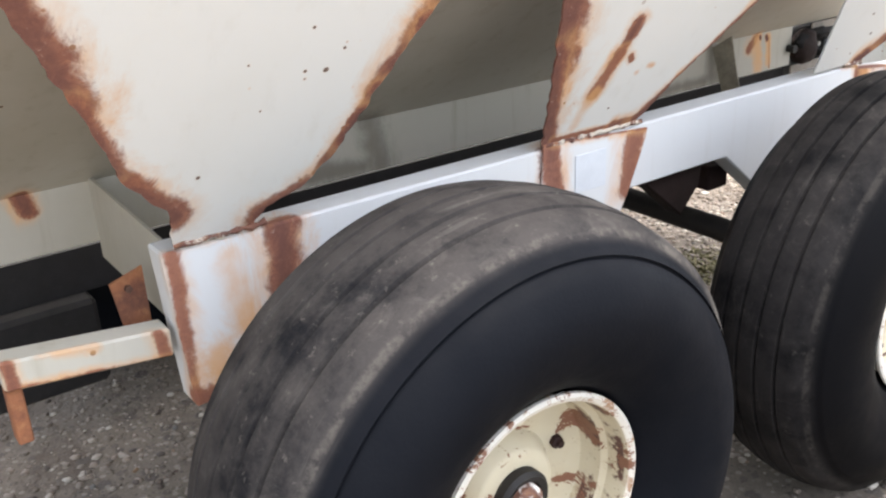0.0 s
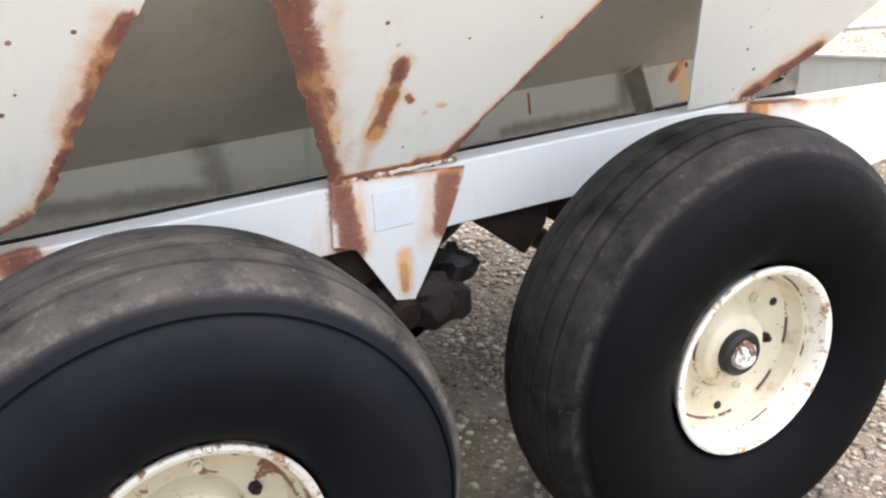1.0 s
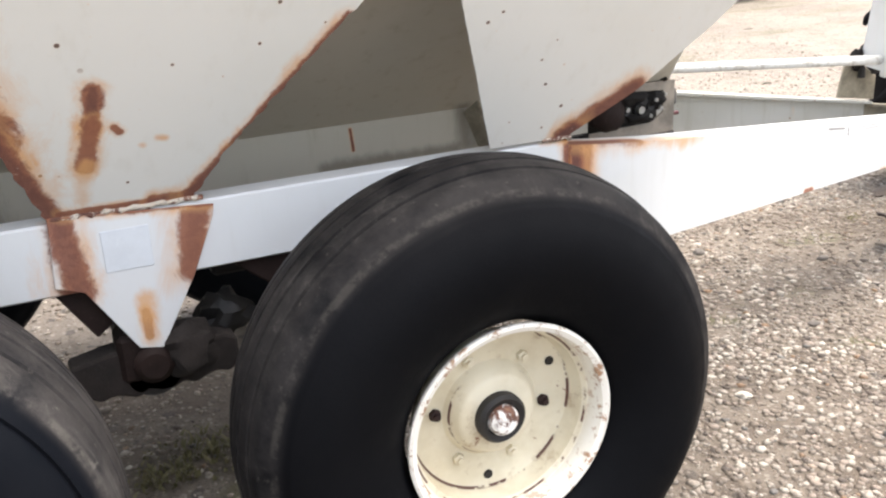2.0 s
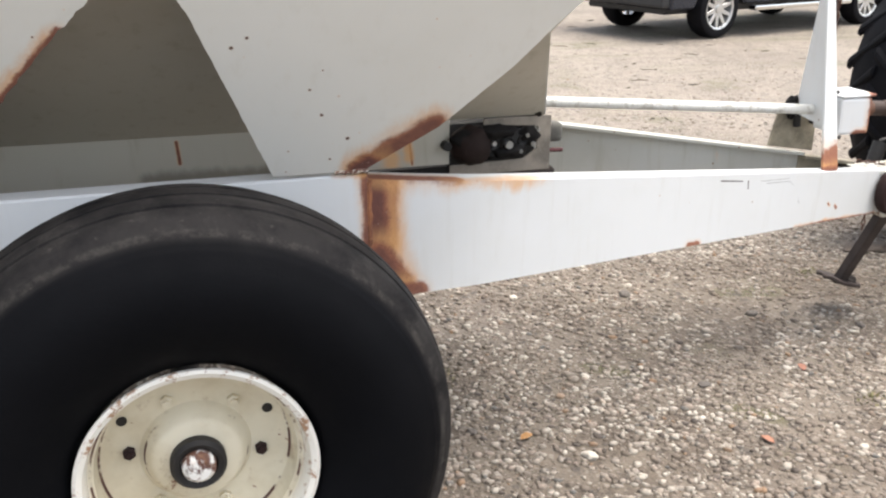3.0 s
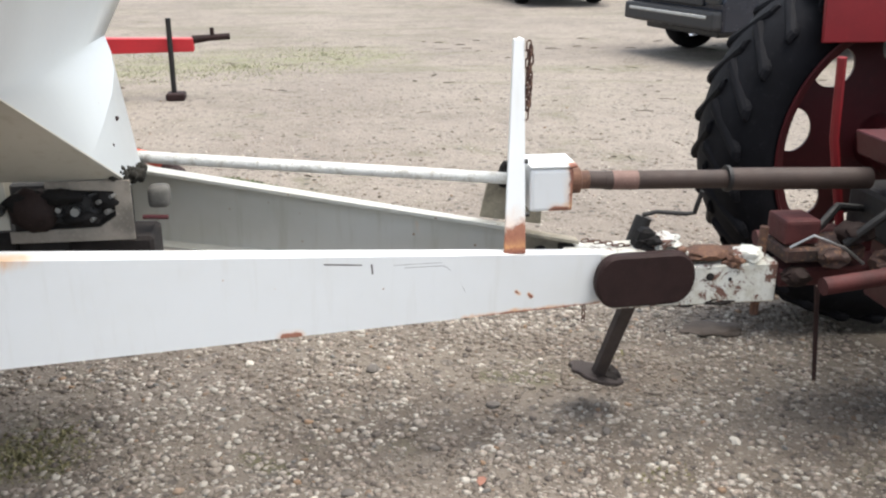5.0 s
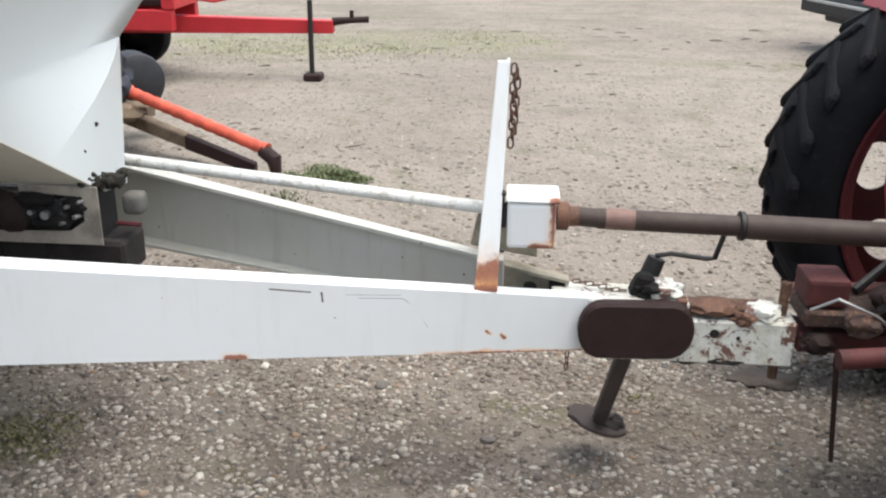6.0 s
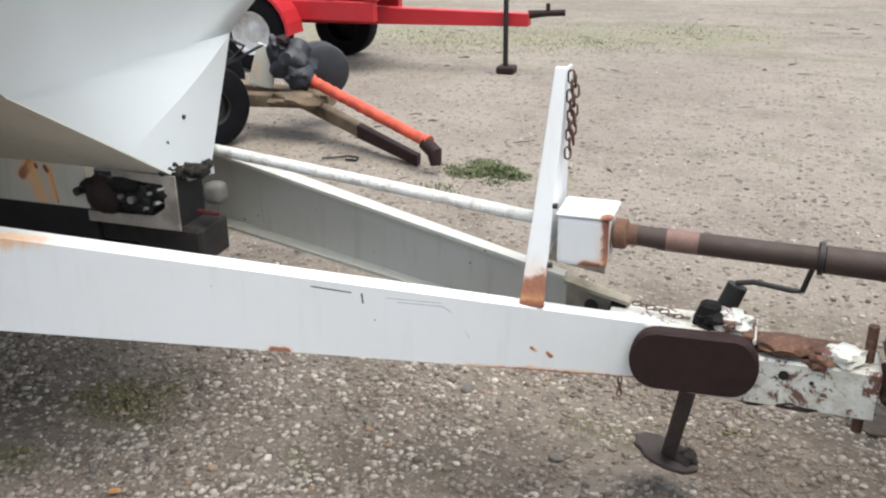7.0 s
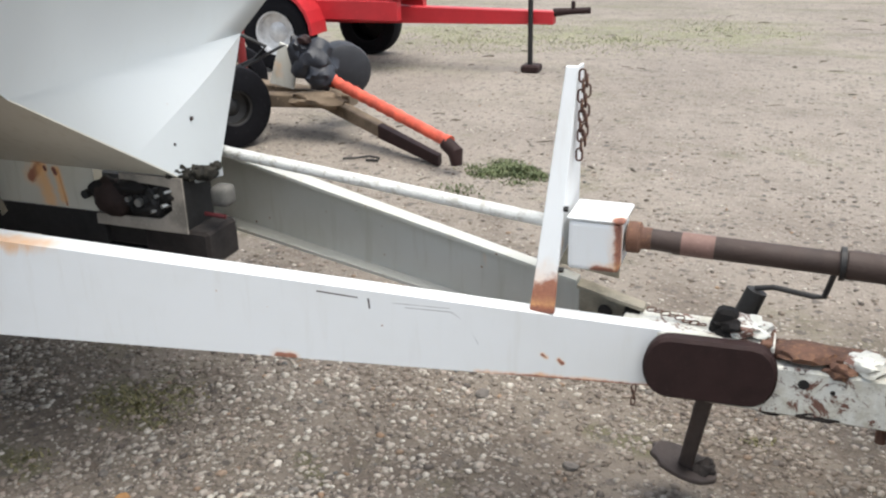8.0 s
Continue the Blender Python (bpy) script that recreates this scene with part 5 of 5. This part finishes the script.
def pickup(at, label, paint, scale):
    """A pickup with its front axle's middle at the origin, nose towards -x, then moved to the pose at."""
    t = new("pickup_truck")
    tagged(t, label, "truck")
    side = [(-0.95, 0.42), (-0.98, 0.78), (-0.90, 1.02), (-0.30, 1.13), (0.55, 1.18), (1.25, 1.80), (2.55, 1.82), (2.90, 1.24), (4.75, 1.22), (4.80, 0.55), (4.05, 0.50)]
    arch = lambda cx: [(cx + 0.47 * math.cos(a), 0.40 + 0.47 * math.sin(a)) for a in [radians(q) for q in range(15, 170, 22)]]
    pts = side + arch(3.5) + [(2.95, 0.45), (0.55, 0.45)] + arch(0.0) + [(-0.50, 0.42)]
    part("body", prism(B(), [(x, -0.96, z) for x, z in pts], (0, 1.92, 0), 0.025), paint, t)
    part("chassis", box(B(), (-0.85, -0.75, 0.34), (4.6, 0.75, 0.50), 0.02), M_TRIM, t)
    part("front_bumper", box(B(), (-1.10, -0.93, 0.45), (-0.93, 0.93, 0.68), 0.04, 2), M_TRIM, t)
    part("bumper_trim", box(B(), (-1.115, -0.80, 0.585), (-1.095, 0.80, 0.625), 0.008), M_GREY, t)
    part("grille", box(B(), (-1.02, -0.60, 0.72), (-0.95, 0.60, 0.98), 0.015), M_TRIM, t)
    for s_ in (-1, 1):
        part("headlight", box(B(), (-1.02, s_ * 0.78 - 0.14, 0.76), (-0.90, s_ * 0.78 + 0.14, 0.96), 0.03, 2), M_GLASS, t)
        part("running_board", box(B(), (0.62, s_ * 1.02 - 0.07, 0.36), (2.88, s_ * 1.02 + 0.07, 0.43), 0.02, 2), M_CHROME, t)
        part("side_window", prism(B(), [(0.95, s_ * 0.962, 1.24), (1.30, s_ * 0.962, 1.70), (2.45, s_ * 0.962, 1.71), (2.62, s_ * 0.962, 1.27)], (0, s_ * 0.006, 0)), M_GLASS, t)
        part("mirror", box(B(), (0.88, s_ * 1.10 - 0.12, 1.22), (1.02, s_ * 1.10 + 0.12, 1.40), 0.03, 2), M_TRIM, t)
        for x in (0.0, 3.5):
            plain_wheel(t, pose(x, s_ * 0.84, 0.40, 0, 20, 0 if s_ < 0 else 180), 0.40, 0.27, 0.27, M_LUG_RUBBER, M_ALLOY, spokes=10)
    bpy.context.view_layer.update()
    t.matrix_world = at @ Matrix.Scale(scale, 4)
    return t


pickup(pose(8.24, 9.72, 0, 0, 0, 16), "dark blue pickup truck with bright alloy wheels parked on gravel", M_TRUCK, 0.93)
pickup(pose(8.0, 17.3, 0, 0, 0, 92), "dark pickup truck parked far off on the yard", M_TRIM, 0.9)

# red wagon
wagon = thing("farm_wagon", (-0.3, 7.2, 0.0), "bright red farm wagon with a long drawbar", "wagon")
part("drawbar", hull8(B(), [(1.93, 7.38, 0.43), (1.93, 7.48, 0.43), (1.93, 7.48, 0.55), (1.93, 7.38, 0.55)], [(-0.9, 7.20, 0.40), (-0.9, 7.34, 0.40), (-0.9, 7.34, 0.60), (-0.9, 7.20, 0.60)], 0.006), M_WAGON_RED, wagon)
part("hitch_eye", tube(B(), [(1.92, 7.43, 0.535), (2.08, 7.44, 0.55), (2.26, 7.45, 0.56)], [0.040, 0.030, 0.030], 10), M_BROWN, wagon, smooth=True)
part("hitch_pin", tube(B(), [(2.10, 7.44, 0.55), (2.10, 7.44, 0.64)], 0.02, 8), M_BROWN, wagon, smooth=True)
jk = part("jack_tube", tube(B(), [(1.73, 7.32, 0.74), (1.73, 7.32, 0.06)], 0.024, 12), M_BLACK, wagon, "black swivel jack on a square foot", smooth=True)
part("jack_foot", box(B(), (1.66, 7.23, 0.0), (1.83, 7.40, 0.07), 0.014), M_BROWN, jk)
part("frame_side", box(B(), (-1.8, 6.95, 0.48), (0.55, 7.05, 0.66), 0.006), M_WAGON_RED, wagon)
part("frame_side", box(B(), (-1.8, 7.60, 0.48), (0.55, 7.70, 0.66), 0.006), M_WAGON_RED, wagon)
part("frame_end", box(B(), (0.46, 6.95, 0.67), (0.58, 7.70, 0.80), 0.006), M_WAGON_RED, wagon)
part("stake", box(B(), (0.50, 6.98, 0.80), (0.58, 7.06, 1.30), 0.006), M_WAGON_RED, wagon)
part("stake", box(B(), (0.05, 6.98, 0.66), (0.13, 7.06, 1.30), 0.006), M_WAGON_RED, wagon)
part("fuel_tank", box(B(), (-0.55, 7.05, 0.68), (0.44, 7.60, 1.10), 0.05, 2), M_BLACK, wagon)
part("hose", tube(B(), [(0.60, 7.2, 0.76), (0.85, 7.25, 0.72), (1.0, 7.28, 0.75), (1.05, 7.3, 0.9)], 0.018, 8), M_WAGON_RED, wagon, smooth=True)
arc = [(-0.62 + 0.43 * math.cos(radians(a)), 0.37 + 0.43 * math.sin(radians(a))) for a in range(0, 181, 15)]
inner = [(-0.62 + 0.40 * math.cos(radians(a)), 0.37 + 0.40 * math.sin(radians(a))) for a in range(180, -1, -15)]
part("fender", prism(B(), [(x, 6.65, z) for x, z in arc + inner], (0, 0.30, 0)), M_WAGON_RED, wagon)
plain_wheel(wagon, pose(-0.62, 6.80, 0.37, 0, 0, 0), 0.37, 0.22, 0.20, M_LUG_RUBBER, M_DISC)
plain_wheel(wagon, pose(-0.15, 7.85, 0.33, 0, 0, 180), 0.33, 0.22, 0.18, M_LUG_RUBBER, M_BLACK)
plain_wheel(wagon, pose(-1.60, 6.80, 0.37, 0, 0, 0), 0.37, 0.22, 0.20, M_LUG_RUBBER, M_DISC)

# old implement with an orange shaft guard
old = thing("old_implement", (0.6, 4.8, 0.0), "old farm implement on weathered timbers with an orange shaft", "implement")
part("timber_frame", hull8(B(), [(-0.1, 4.78, 0.26), (-0.1, 4.92, 0.26), (-0.1, 4.92, 0.36), (-0.1, 4.78, 0.36)], [(1.16, 4.66, 0.22), (1.16, 4.80, 0.22), (1.16, 4.80, 0.31), (1.16, 4.66, 0.31)], 0.006), M_TIMBER, old)
part("timber_frame", hull8(B(), [(0.15, 4.30, 0.26), (0.15, 4.42, 0.26), (0.15, 4.42, 0.35), (0.15, 4.30, 0.35)], [(1.10, 4.62, 0.22), (1.10, 4.74, 0.22), (1.10, 4.74, 0.31), (1.10, 4.62, 0.31)], 0.006), M_TIMBER, old)
part("timber_chunk", lump((0.98, 4.52, 0.30), (0.20, 0.09, 0.060), 58, 0.4), M_TIMBER, old, smooth=True)
part("angle_iron", hull8(B(), [(0.20, 4.42, 0.40), (0.24, 4.42, 0.40), (0.24, 4.46, 0.40), (0.20, 4.46, 0.40)], [(0.70, 4.55, 0.66), (0.74, 4.55, 0.66), (0.74, 4.59, 0.66), (0.70, 4.59, 0.66)], 0.003), M_BLACK, old)
part("timber_drawbar", hull8(B(), [(0.95, 4.66, 0.20), (0.95, 4.78, 0.20), (0.95, 4.78, 0.29), (0.95, 4.66, 0.29)], [(1.62, 4.33, 0.08), (1.62, 4.43, 0.08), (1.62, 4.43, 0.16), (1.62, 4.33, 0.16)], 0.006), M_TIMBER, old)
part("steel_drawbar", hull8(B(), [(1.50, 4.38, 0.10), (1.50, 4.46, 0.10), (1.50, 4.46, 0.19), (1.50, 4.38, 0.19)], [(2.02, 4.15, 0.01), (2.02, 4.22, 0.01), (2.02, 4.22, 0.08), (2.02, 4.15, 0.08)], 0.004), M_BROWN, old)
shaft = part("shaft_guard", tube(B(), [Vector((1.04, 4.62, 0.43)).lerp(Vector((2.12, 4.10, 0.19)), k / 40) for k in range(41)], [0.050 if k < 2 else 0.037 + (0.0045 if k % 3 == 0 and k < 26 else 0.0) + 0.002 * math.sin(k * 2.1) + (0.006 if k > 38 else 0.0) for k in range(41)], 16), M_ORANGE, old, "faded orange plastic shaft guard", smooth=True)
part("shaft_yoke", tube(B(), [(2.09, 4.105, 0.19), (2.17, 4.07, 0.14), (2.18, 4.06, 0.06)], [0.046, 0.05, 0.035], 10), M_BROWN, shaft, smooth=True)
M_BOOT = plain("black_rubber_boot", (0.017, 0.019, 0.027), 0.5, vary=0.7, scale=9, relief=0.4)
part("rubber_boot", lump((0.90, 4.66, 0.54), (0.15, 0.14, 0.165), 41, 0.42), M_BOOT, old, "creased dark rubber boot", smooth=True)
part("boot_fold", lump((0.82, 4.60, 0.60), (0.07, 0.06, 0.13), 49, 0.5), M_BOOT, old, smooth=True)
part("boot_fold", lump((0.99, 4.60, 0.45), (0.11, 0.11, 0.095), 47, 0.3), M_BOOT, old, smooth=True)
part("boot_cap", lump((0.86, 4.62, 0.69), (0.055, 0.05, 0.04), 51, 0.3), M_BROWN, old, smooth=True)
part("drum", lathe(B(), [(0.0, 0.0), (0.15, 0.0), (0.19, 0.02), (0.20, 0.06), (0.195, 0.14), (0.20, 0.20), (0.18, 0.25), (0.14, 0.27), (0.0, 0.27)], 28), plain("dull_grey_drum", (0.020, 0.021, 0.026), 0.6, vary=0.8, scale=5), old, smooth=True, at=pose(1.02, 4.92, 0.42, 0, 0, 40))
part("side_plate", prism(B(), [(0.56, 4.60, 0.38), (0.74, 4.62, 0.34), (0.77, 4.70, 0.60), (0.62, 4.68, 0.66)], (0, 0.02, 0), 0.004), painted("dirty_plate_paint", (0.44, 0.43, 0.39), (((0.50, 4.6, 0.64), (0.78, 4.64, 0.60), 0.012, 0.9), ((0.62, 4.6, 0.50), (0.64, 4.6, 0.45), 0.02, 0.9)), grime=0.8), old)
part("red_cylinder", tube(B(), [(0.34, 4.62, 0.36), (0.33, 4.64, 0.92)], 0.032, 12), plain("dull_red_paint", (0.22, 0.02, 0.02), 0.5), old, smooth=True)
part("black_hose", tube(B(), [(0.30, 4.50, 0.72), (0.45, 4.46, 0.74), (0.62, 4.50, 0.66), (0.50, 4.52, 0.56), (0.36, 4.50, 0.50), (0.34, 4.46, 0.44)], 0.014, 8), M_BLACK, old, smooth=True)
part("cross_timber", box(B(), (0.05, 4.32, 0.36), (0.17, 4.95, 0.44), 0.006), M_TIMBER, old)
plain_wheel(old, pose(0.46, 4.22, 0.29, 0, 0, 62), 0.29, 0.19, 0.12, M_LUG_RUBBER, M_BLACK)
plain_wheel(old, pose(-0.10, 5.15, 0.27, 0, 0, 235), 0.27, 0.17, 0.14, M_LUG_RUBBER, M_GREY)


# ---- weeds and litter on the gravel ----
def weed(x, y, spread, height, blades, seed):
    rng = random.Random(seed)
    verts, faces = [], []
    for _ in range(blades):
        r, a = spread * rng.random() ** 0.7, rng.uniform(0, math.tau)
        px, py = x + r * math.cos(a) * 1.4, y + r * math.sin(a)
        h = height * rng.uniform(0.35, 1.0) * (1.1 - r / spread * 0.6)
        lean, w = rng.uniform(0.1, 0.9) * h, rng.uniform(0.0025, 0.007)
        b = rng.uniform(0, math.tau)
        z = ground_height(px, py) - 0.004
        dx, dy = math.cos(b), math.sin(b)
        i = len(verts)
        for t, ww in ((0, 0.7), (0.5, 1.0), (1.0, 0.1)):
            for s_ in (-1, 1):
                verts.append((px + dx * lean * t * t - dy * w * ww * s_, py + dy * lean * t * t + dx * w * ww * s_, z + h * (t - 0.25 * t * t)))
        faces += [(i, i + 1, i + 3, i + 2), (i + 2, i + 3, i + 5, i + 4)]
    me = bpy.data.meshes.new("weed")
    me.from_pydata(verts, [], faces)
    me.materials.append(M_DRY if y > 6 else M_WEED if y > 3 else M_OLIVE)
    return tagged(new("weed", me), "low green weed tuft growing through the gravel", "weeds", "weeds on the yard", "stuff")


for n_, (x, y, sp, h, k) in enumerate(((2.50, 4.22, 0.13, 0.065, 1300), (2.36, 4.12, 0.10, 0.045, 500), (2.66, 4.16, 0.09, 0.05, 420), (2.42, 4.36, 0.10, 0.04, 380), (2.24, 4.22, 0.11, 0.03, 260), (2.58, 4.02, 0.08, 0.03, 180), (-0.55, 0.85, 0.16, 0.05, 420), (-0.25, 0.95, 0.12, 0.06, 300), (2.02, 1.15, 0.17, 0.032, 900), (2.14, 1.28, 0.08, 0.026, 120), (3.99, 0.79, 0.10, 0.022, 130),
                                     (0.90, 1.03, 0.16, 0.06, 260), (0.72, 0.95, 0.08, 0.07, 130), (3.55, 0.55, 0.06, 0.03, 60), (1.9, 0.75, 0.08, 0.035, 80), (2.3, 3.75, 0.15, 0.05, 160),
                                     (0.6, 8.9, 1.0, 0.045, 2200), (2.2, 9.3, 1.1, 0.045, 2400), (3.2, 10.2, 0.9, 0.04, 1200), (1.2, 10.2, 0.9, 0.04, 1200), (4.1, 1.6, 0.07, 0.03, 60), (-0.4, 0.6, 0.10, 0.05, 140), (0.05, 0.75, 0.09, 0.05, 120))):
    weed(x, y, sp, h, k, 40 + n_)


def bent_wire():
    bm = tube(B(), [(1.36, 4.12, 0.02), (1.45, 4.16, 0.022), (1.52, 4.19, 0.03), (1.60, 4.17, 0.03), (1.60, 4.14, 0.02), (1.52, 4.14, 0.018)], 0.008, 6)
    ob = part("bent_wire", bm, M_BLACK, smooth=True)
    return tagged(ob, "bent black wire lying on the gravel", "wire")


bent_wire()


def dry_leaf(x, y, turn, colour):
    bm = B()
    pts = [(-0.024, 0, 0.004), (-0.010, 0.013, 0.010), (0.010, 0.014, 0.012), (0.028, 0.0, 0.006), (0.010, -0.013, 0.011), (-0.010, -0.012, 0.009)]
    prism(bm, pts, (0, 0, 0.001))
    ob = part("dry_leaf", bm, plain("dry_leaf_" + str(turn), colour, 0.8, vary=0.3, scale=40), at=pose(x, y, ground_height(x, y) + 0.004, 0, 0, turn))
    return tagged(ob, "small dry brown leaf on the gravel", "leaf", "dry leaves")


dry_leaf(2.33, 0.676, 20, (0.34, 0.18, 0.07))
dry_leaf(3.03, 0.433, 110, (0.30, 0.14, 0.09))
dry_leaf(3.445, 0.80, 65, (0.28, 0.13, 0.09))


def yard_litter(count=110, seed=77):
    """Dark twigs, chaff and dark strips for the shadows of small stones, strewn over the far yard, as one mesh."""
    rng = random.Random(seed)
    bm = B()
    for _ in range(count):
        x, y = rng.uniform(-2.0, 8.5), 3.6 + 8.0 * rng.random() ** 0.7
        a, length, w = rng.gauss(0.1, 0.5), rng.uniform(0.012, 0.05) * (1 + 0.12 * y), rng.uniform(0.003, 0.008)
        dx, dy = math.cos(a) * length, math.sin(a) * length
        bend = rng.uniform(-0.3, 0.3) * length
        z = ground_height(x, y) / (1 + max(abs(x - 2) - 4.5, abs(y - 2) - 4, 0) * 0.2) + 0.004
        tube(bm, [(x - dx, y - dy, z), (x - dy * 0.3, y + bend, z + w * 0.7), (x + dx, y + dy, z)], [w * 0.5, w, w * 0.4], 5)
    ob = part("yard_litter", bm, plain("dark_twig_and_shadow", (0.12, 0.100, 0.080), 0.9, vary=0.5))
    return tagged(ob, "dark twigs, dry litter and strips for stone shadows over the gravel yard", "litter", kind="stuff")


yard_litter()


def stone_shade(name, base):
    m = Mat(name, base, 0.9)
    m.mix(m.math("MULTIPLY", m.ramp(m.noise(30, 5), 0.4, 0.7), 0.5), tuple(c * 0.6 for c in base))
    m.bump(m.noise(90, 5), 0.5, 0.004)
    return m.done()


M_PALE_STONE, M_DARK_STONE = stone_shade("pale_stone", (0.50, 0.46, 0.40)), stone_shade("dark_stone", (0.125, 0.110, 0.098))


def loose_stone(x, y, size, seed, material, label):
    rng = random.Random(seed)
    z = ground_height(x, y)
    bm = lump((0, 0, 0), (size, size * rng.uniform(0.6, 0.85), size * rng.uniform(0.40, 0.55)), seed, 0.35)
    ob = part("stone", bm, material, smooth=True, crease=50, at=pose(x, y, z + size * 0.22, 0, 0, rng.uniform(0, 180)))
    return tagged(ob, label, "stone", "larger stones on the gravel")


for n_, (x, y, size) in enumerate(((2.473, 0.527, 0.026), (3.765, 0.455, 0.024), (3.953, 0.516, 0.020), (4.314, 0.934, 0.022), (2.71, 1.703, 0.022), (2.686, 0.988, 0.018))):
    loose_stone(x, y, size, 200 + n_, M_PALE_STONE, "pale rounded stone lying on the gravel")
for n_, (x, y, size) in enumerate(((3.045, 0.80, 0.022), (3.91, 1.035, 0.020), (3.569, 1.267, 0.026), (3.172, 1.591, 0.028), (2.185, 0.766, 0.018))):
    loose_stone(x, y, size, 240 + n_, M_DARK_STONE, "dark grey stone half sunk in the gravel")
# low brown lump added to draw the dark curve of a shallow hollow
clod = part("hollow_mark", lump((4.60, 1.79, 0.004), (0.13, 0.07, 0.018), 301, 0.45), plain("dark_hollow_brown", (0.12, 0.095, 0.078), 0.95, vary=0.6, scale=14, relief=0.6), smooth=True, crease=80)
tagged(clod, "flat brown lump in place of a dark curved hollow in the gravel", "dirt clod")
